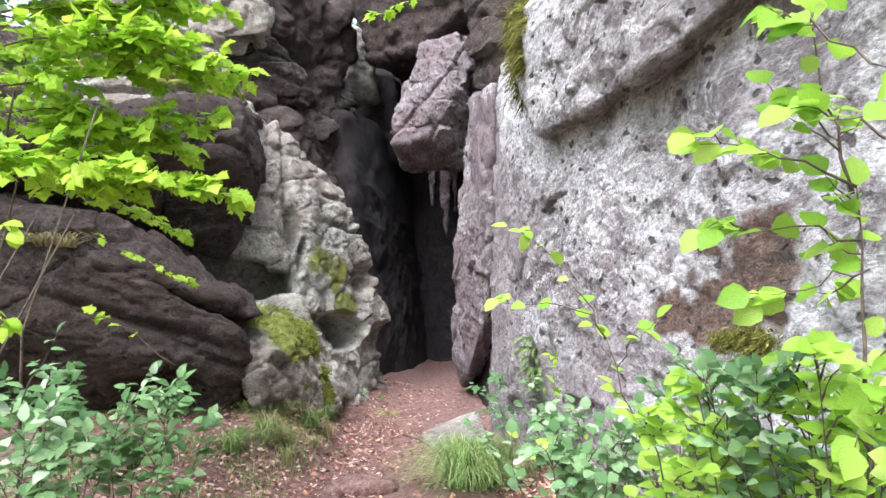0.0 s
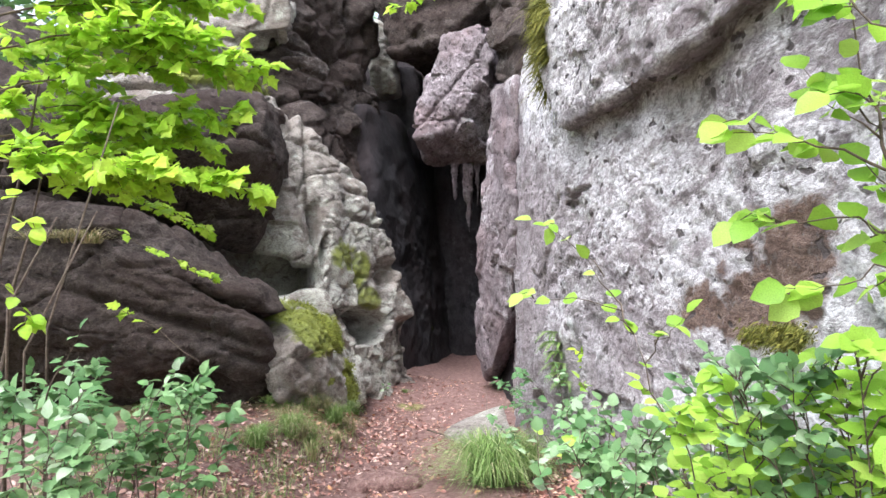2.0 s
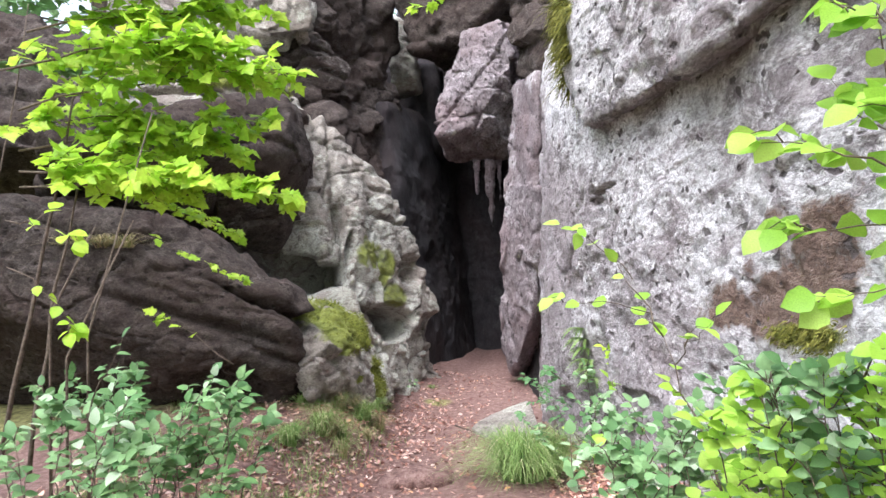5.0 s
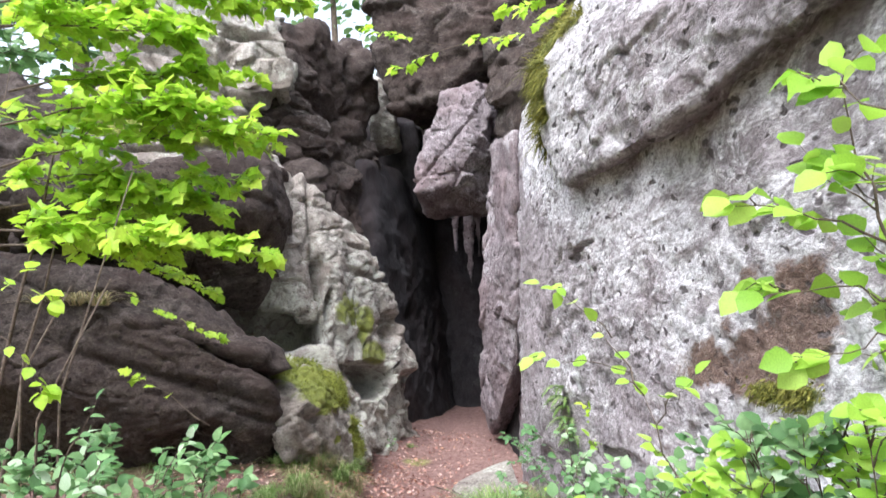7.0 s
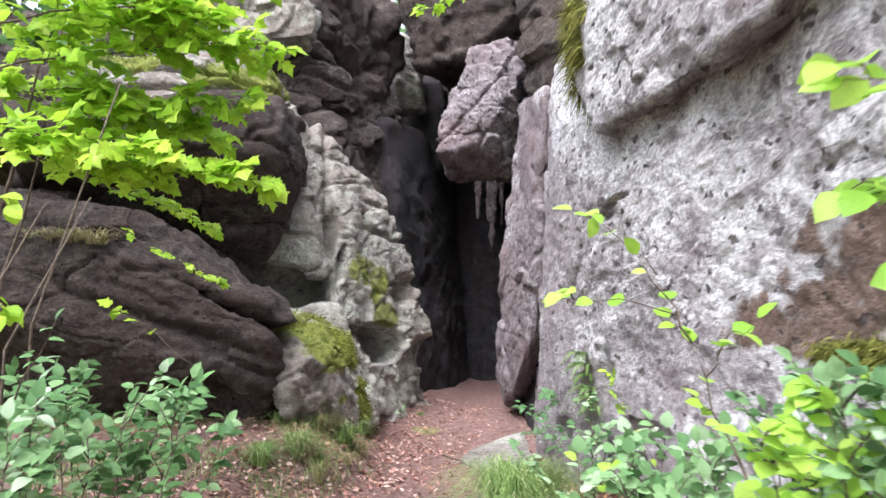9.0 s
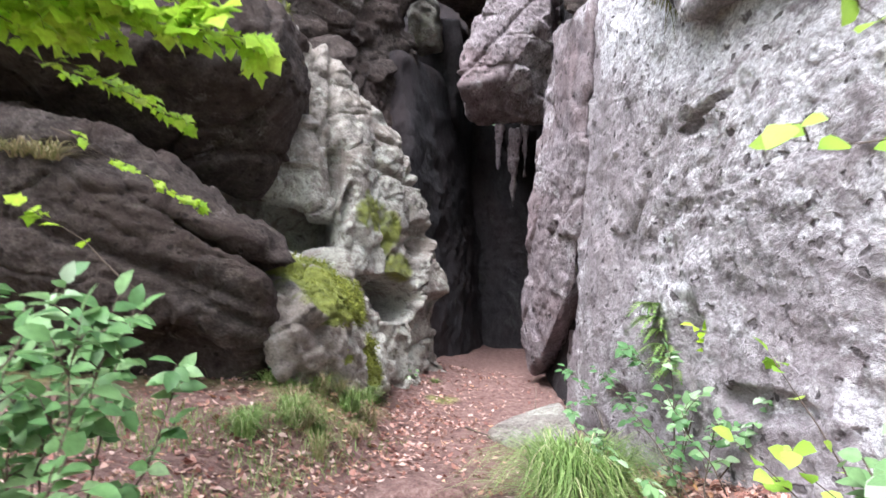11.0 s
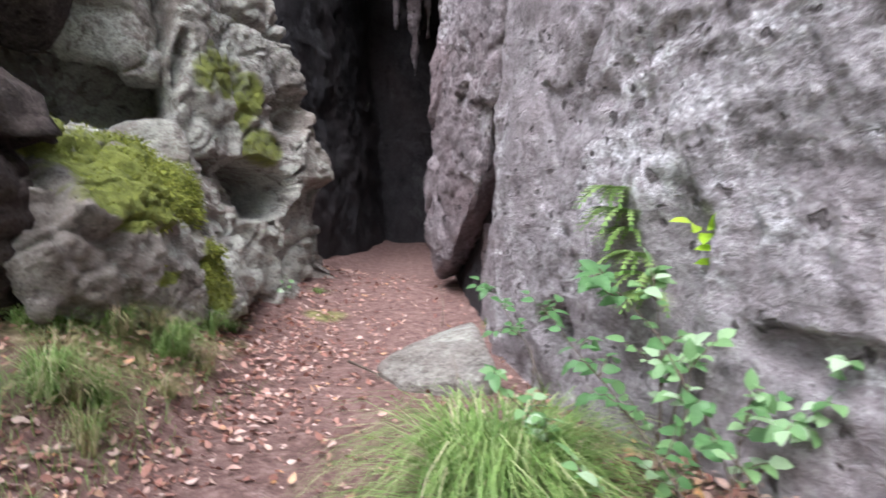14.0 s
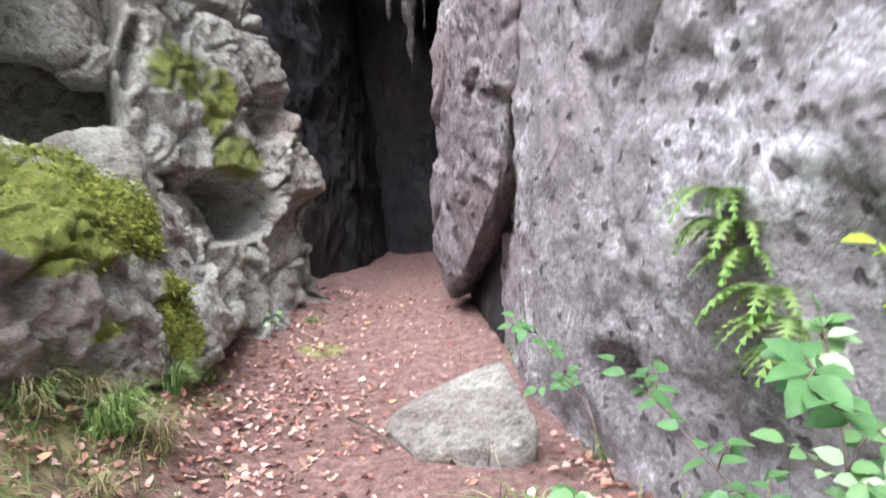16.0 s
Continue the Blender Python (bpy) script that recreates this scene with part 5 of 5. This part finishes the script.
for k in range(16):
    x, y = -1.5 - 0.75 * rng.uniform(0, 1), 8.0 + 2.4 * (k + rng.uniform(0, 0.8)) / 16
    grass_tuft("grass_tuft", "tuft of green and straw coloured grass on the bank", (x, y, gz(x, y)), int(rng.uniform(50, 130)), rng.uniform(0.16, 0.3), rng.uniform(0.2, 0.34), (GRASS, GRASS_DRY)[k % 3 == 1], 0.4, 0.0035)


def bank_grass():
    """Short loose blades over the mossy bank."""
    verts, faces = [], []
    for k in range(9000):
        x, y = rng.uniform(-3.6, -1.25), rng.uniform(4.6, 10.2)
        if fbm(np.array([[x * 1.8, y * 1.8, 3.0]]), 2, 95)[0] < -0.05 or rng.uniform(0, 1) > smooth((-1.15 - x) / 0.4):
            continue
        p = Vector((x, y, gz(x, y) - 0.01))
        a = rng.uniform(0, 6.28)
        d = Vector((math.cos(a), math.sin(a), 0))
        w = Vector((-d.y, d.x, 0)) * 0.003
        l = rng.uniform(0.05, 0.2)
        base = len(verts)
        for s in (0, 0.5, 1.0):
            q = p + d * l * 0.8 * s * s + Vector((0, 0, l * (1.2 * s - 0.55 * s * s)))
            verts += [tuple(q - w * (1 - 0.8 * s)), tuple(q + w * (1 - 0.8 * s))]
        faces += [(base, base + 1, base + 3, base + 2), (base + 2, base + 3, base + 5, base + 4)]
    tagged(new("bank_grass", mesh_from("bank_grass", np.array(verts), np.array(faces), GRASS)), "short loose grass on the mossy bank", "grass", kind="stuff")


bank_grass()

fern((0.78, 8.69, 1.26), (-0.9, -0.5, 0.1), 0.32, 9, "ferns on the wall")
fern((0.80, 8.60, 1.16), (-0.9, -0.5, 0.1), 0.32, 9, "ferns on the wall")
fern((0.81, 8.55, 1.08), (-0.9, -0.5, 0.1), 0.3, 9, "ferns on the wall")
fern((0.83, 8.45, 0.98), (-0.9, -0.5, 0.1), 0.32, 9, "ferns on the wall")
fern((0.85, 8.37, 0.90), (-0.9, -0.5, 0.1), 0.3, 8, "ferns on the wall")
fern((0.86, 8.32, 0.83), (-0.9, -0.5, 0.1), 0.28, 7, "ferns on the wall")
fern((0.77, 8.72, 1.17), (-0.9, -0.5, 0.1), 0.26, 7, "ferns on the wall")

# moss strands and cushions grow where a rock carries moss
def moss_growth(name, label, rock_name, count, length, hang, mat, least=0.55):
    me = bpy.data.objects[rock_name].data
    n = len(me.vertices)
    co, nr, mask = np.zeros(n * 3), np.zeros(n * 3), np.zeros(n)
    me.vertices.foreach_get("co", co)
    me.vertices.foreach_get("normal", nr)
    me.attributes["moss"].data.foreach_get("value", mask)
    co, nr = co.reshape(-1, 3), nr.reshape(-1, 3)
    pick = np.nonzero(mask > least)[0]
    if not len(pick):
        return
    verts, faces = [], []
    for i in rng.choice(pick, count):
        normal = Vector(nr[i])
        place = Vector(co[i]) + Vector(rng.normal(0, 0.02, 3)) + normal * 0.002
        l = length * rng.uniform(0.4, 1.15)
        side = normal.cross(Vector(rng.normal(0, 1, 3))).normalized() * 0.007
        lean = Vector(rng.normal(0, 0.35, 3))
        base = len(verts)
        for j in range(4):
            q = j / 3
            c = place + (normal * (1 - hang) + lean * 0.6) * l * q + Vector((0, 0, -hang * l * q * q))
            w = side * (1 - 0.85 * q)
            verts += [tuple(c - w), tuple(c + w)]
        for j in range(3):
            b = base + 2 * j
            faces.append((b, b + 1, b + 3, b + 2))
    tagged(new(name, mesh_from(name, np.array(verts), np.array(faces), mat)), label, "moss", kind="stuff")


MOSS_STRAND = leaf_material("moss_strand", [(0.0, (0.05, 0.05, 0.008)), (0.6, (0.14, 0.14, 0.02)), (1.0, (0.26, 0.25, 0.05))], 0.15, 0.8)
MOSS_CUSHION = leaf_material("moss_cushion", [(0.0, (0.09, 0.1, 0.015)), (0.6, (0.22, 0.25, 0.035)), (1.0, (0.34, 0.37, 0.07))], 0.2, 0.8)
moss_growth("hanging_moss", "brown green moss hanging over the slab edge", "overhang_slab", 14000, 0.24, 0.6, MOSS_STRAND, 0.42)
moss_growth("moss_cushion", "bright moss cushion on the rock block", "mossy_block", 5000, 0.035, 0.2, MOSS_CUSHION)
moss_growth("moss_cushion", "moss on the bedded ledges", "ledge_rock", 2500, 0.07, 0.4, MOSS_CUSHION)
moss_growth("moss_cushion", "thin moss in the wall stain", "right_wall", 900, 0.05, 0.5, MOSS_STRAND)


# ---- things lying on the path ----
rock("path_stone", "flat grey angular stone half sunk in the path", [(-0.57, 10.30, 0.06), (-0.36, 10.57, 0.14), (0.08, 10.66, 0.32), (0.25, 9.79, 0.20), (0.10, 9.71, 0.10), (-0.37, 9.87, 0.04), (-0.57, 10.30, -0.20), (-0.36, 10.57, -0.20), (0.08, 10.66, -0.20), (0.25, 9.79, -0.20), (0.10, 9.71, -0.20), (-0.37, 9.87, -0.20)], ROCK_GREY, edge=30, level=6, lump=0.06, rough=0.01, seed=61)
rock("path_hump", "worn earth coloured rock hump in the path", [(-1.15, 7.8, 0.0), (-1.0, 7.7, 0.02), (-0.6, 7.72, 0.05), (-0.42, 7.78, 0.07), (-0.38, 7.94, 0.06), (-0.6, 8.06, 0.1), (-1.0, 8.04, 0.06), (-1.16, 7.95, 0.0), (-1.1, 7.8, -0.15), (-0.42, 7.8, -0.15), (-0.42, 8.0, -0.15), (-1.1, 8.0, -0.15)], EARTH, edge=5, level=6, lump=0.07, knobs=0.03, rough=0.02, seed=62)


def stick(label, points, r, mat, forks=()):
    pieces = [tube([Vector(p) for p in points], [r * (1 - 0.6 * k / (len(points) - 1)) for k in range(len(points))])]
    for f in forks:
        pieces.append(tube([Vector(p) for p in f], [r * 0.5, r * 0.25], 5))
    v, f = merge(pieces)
    return tagged(new("stick", mesh_from("stick", v, f, mat)), label, "stick")


stick("dark twig lying beside the path stone", [(-0.80, 10.42, 0.06), (-0.67, 10.27, 0.05), (-0.55, 10.06, 0.06), (-0.51, 9.92, 0.05)], 0.012, BARK)
stick("pale dead stick lying on the bank", [(-1.73, 7.93, 0.17), (-1.65, 8.05, 0.19), (-1.57, 8.21, 0.17), (-1.51, 8.52, 0.12)], 0.022, BARK_PALE)
stick("thin grey stick among the leaves", [(-1.84, 8.82, 0.10), (-1.68, 8.75, 0.10), (-1.53, 8.76, 0.07)], 0.008, BARK_PALE)
stick("thin bare upright stem on the bank", [(-2.50, 5.60, gz(-2.50, 5.60) - 0.05), (-2.50, 5.60, 1.33), (-2.02, 5.60, 2.19)], 0.012, BARK)
stick("thin bare upright stem on the bank", [(-2.42, 5.70, gz(-2.42, 5.70) - 0.05), (-2.42, 5.70, 1.46), (-1.94, 5.70, 2.90)], 0.012, BARK)
stick("thin bare upright stem on the bank", [(-2.54, 5.50, gz(-2.54, 5.50) - 0.05), (-2.54, 5.50, 1.61), (-2.22, 5.50, 2.15)], 0.012, BARK)
stick("dry upright grass stalk", [(-0.01, 9.58, 0.07), (0.00, 9.58, 0.20), (-0.03, 9.59, 0.30)], 0.004, BARK_PALE)
stick("dry upright grass stalk", [(0.43, 9.37, 0.17), (0.44, 9.37, 0.31), (0.41, 9.38, 0.42)], 0.004, BARK_PALE)
stick("dry upright grass stalk", [(0.03, 9.01, 0.12), (0.04, 9.01, 0.25), (0.01, 9.02, 0.36)], 0.004, BARK_PALE)
stick("dry upright grass stalk", [(-2.60, 10.39, 0.47), (-2.59, 10.39, 0.61), (-2.62, 10.40, 0.72)], 0.004, BARK_PALE)
stick("dry upright grass stalk", [(-0.21, 11.81, 0.07), (-0.20, 11.81, 0.27), (-0.23, 11.82, 0.44)], 0.004, BARK_PALE)


# ---- fallen leaves ----
def litter():
    shape = leaf_shape(0.075, 0.044, 0.35, 0.2, 4, 0.0)
    mats = []
    pts = np.stack([rng.uniform(-3.4, 1.5, 60000), rng.uniform(4.2, 14.2, 60000)], 1)
    x, y = pts[:, 0], pts[:, 1]
    noise_field = fbm(np.stack([x * 1.4, y * 1.4, 0 * x], 1), 3, 91)
    dense = 0.05 + 0.95 * smooth((x - 0.3) / 0.45) * (1 - smooth((y - 10.8) / 0.8)) + 0.3 * np.exp(-((x + 1.45) / 0.6) ** 2) + 0.22 * smooth((-1.3 - x) / 0.3) * (1 - smooth((y - 9.0) / 1.0)) + 0.1 * np.clip(noise_field, 0, 1)
    dense = dense * (1 - 0.55 * smooth((y - 11) / 2)) * (1 - 0.3 * smooth((-1.9 - x) / 0.8))
    keep = rng.uniform(0, 1, len(x)) < dense * 0.9
    x, y = x[keep], y[keep]
    z = ground_height(x, y)
    for a, b, c in zip(x, y, z):
        e = Euler((rng.normal(0, 0.35), rng.normal(0, 0.35), rng.uniform(0, 6.28)))
        mats.append(Matrix.Translation((a, b, c + rng.uniform(0.004, 0.03))) @ e.to_matrix().to_4x4() @ Matrix.Diagonal((*(rng.uniform(0.3, 0.9) * np.array([1, 1, rng.choice([-1, 1])])), 1)))
    tagged(new("leaf_litter", joined("leaf_litter", shape, mats, LITTER)), "fallen reddish brown beech leaves on the earth", "leaves", kind="stuff")


litter()


# ---- trees around the clearing, most added out of view to block low sky ----
def tree(at, height, radius, seed_no):
    r = np.random.RandomState(seed_no)
    top = tagged(new("tree"), "tall broadleaf forest tree in full summer leaf, one of an added ring blocking low sky", "tree", "trees round the clearing")
    top.location = at
    pts = [Vector((0, 0, -0.5))] + [Vector((r.normal(0, 0.12), r.normal(0, 0.12), height * k / 6)) for k in range(1, 7)]
    pieces = [tube(pts, [radius * (1 - 0.13 * k) for k in range(7)], 9)]
    mats = []
    for k in range(22):
        h = height * r.uniform(0.22, 1.0)
        a = r.uniform(0, 6.28)
        l = (1.1 - 0.55 * h / height) * r.uniform(1.8, 3.6)
        p0 = Vector((0, 0, h))
        p1 = p0 + Vector((math.cos(a) * l, math.sin(a) * l, r.uniform(-0.3, 0.9)))
        pieces.append(tube([p0, p0.lerp(p1, 0.5) + Vector((0, 0, 0.15)), p1], [radius * 0.3, radius * 0.2, 0.015], 5))
        for j in range(95):
            q = p0.lerp(p1, r.uniform(0.2, 1.1)) + Vector(r.normal(0, 0.65, 3))
            e = Euler((r.normal(0, 0.5), r.normal(0, 0.5), r.uniform(0, 6.28)))
            mats.append(Matrix.Translation(q) @ e.to_matrix().to_4x4() @ Matrix.Scale(r.uniform(0.2, 0.42), 4))
    v, f = merge(pieces)
    part("trunk", mesh_from("trunk", v, f, BARK), top)
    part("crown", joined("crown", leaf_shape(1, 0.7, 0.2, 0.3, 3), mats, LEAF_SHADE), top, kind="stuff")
    return top


first_tree = tree((-9.0, 3.0, 0.6), 15, 0.22, 5)
second_tree = tree((7.5, -6.0, 0.6), 17, 0.26, 6)
for k, (x, y, s, spin) in enumerate([(-15.0, 2.5, 0.90, 5.5), (-15.3, 0.2, 1.16, 0.5), (-13.4, -5.0, 0.86, 2.4), (-9.8, -7.3, 1.10, 1.0), (-7.0, -6.8, 1.03, 5.8), (-4.1, -12.2, 0.98, 4.7), (-1.6, -9.7, 1.09, 4.6), (2.5, -8.3, 0.94, 1.3), (6.7, -11.5, 0.92, 5.6), (8.9, -4.9, 0.98, 3.1), (11.1, -5.9, 1.17, 0.7), (12.4, -0.8, 1.05, 5.6), (12.5, 1.3, 0.88, 3.4), (13.4, 3.7, 1.02, 5.8), (15.0, 8.2, 1.07, 0.6), (12.5, 11.4, 1.06, 6.0), (13.5, 14.2, 1.06, 0.9), (12.3, 19.5, 1.20, 0.8), (7.1, 31.3, 0.93, 3.9), (4.4, 28.5, 1.09, 3.7), (-1.1, 27.5, 0.97, 5.4), (-4.2, 29.1, 0.99, 6.2), (-6.3, 25.5, 1.13, 2.1), (-9.2, 15.9, 1.01, 2.0), (-12.7, 16.0, 0.89, 4.9), (-15.5, 13.4, 1.13, 3.1)]):
    z = gz(x, y) if math.hypot(x, y) < 60 else 1
    source = (first_tree, second_tree)[k % 2]
    copy = copy_thing(source, Matrix.Translation((x, y, z)) @ Matrix.Rotation(spin, 4, "Z"))
    copy.scale = (s, s, s)
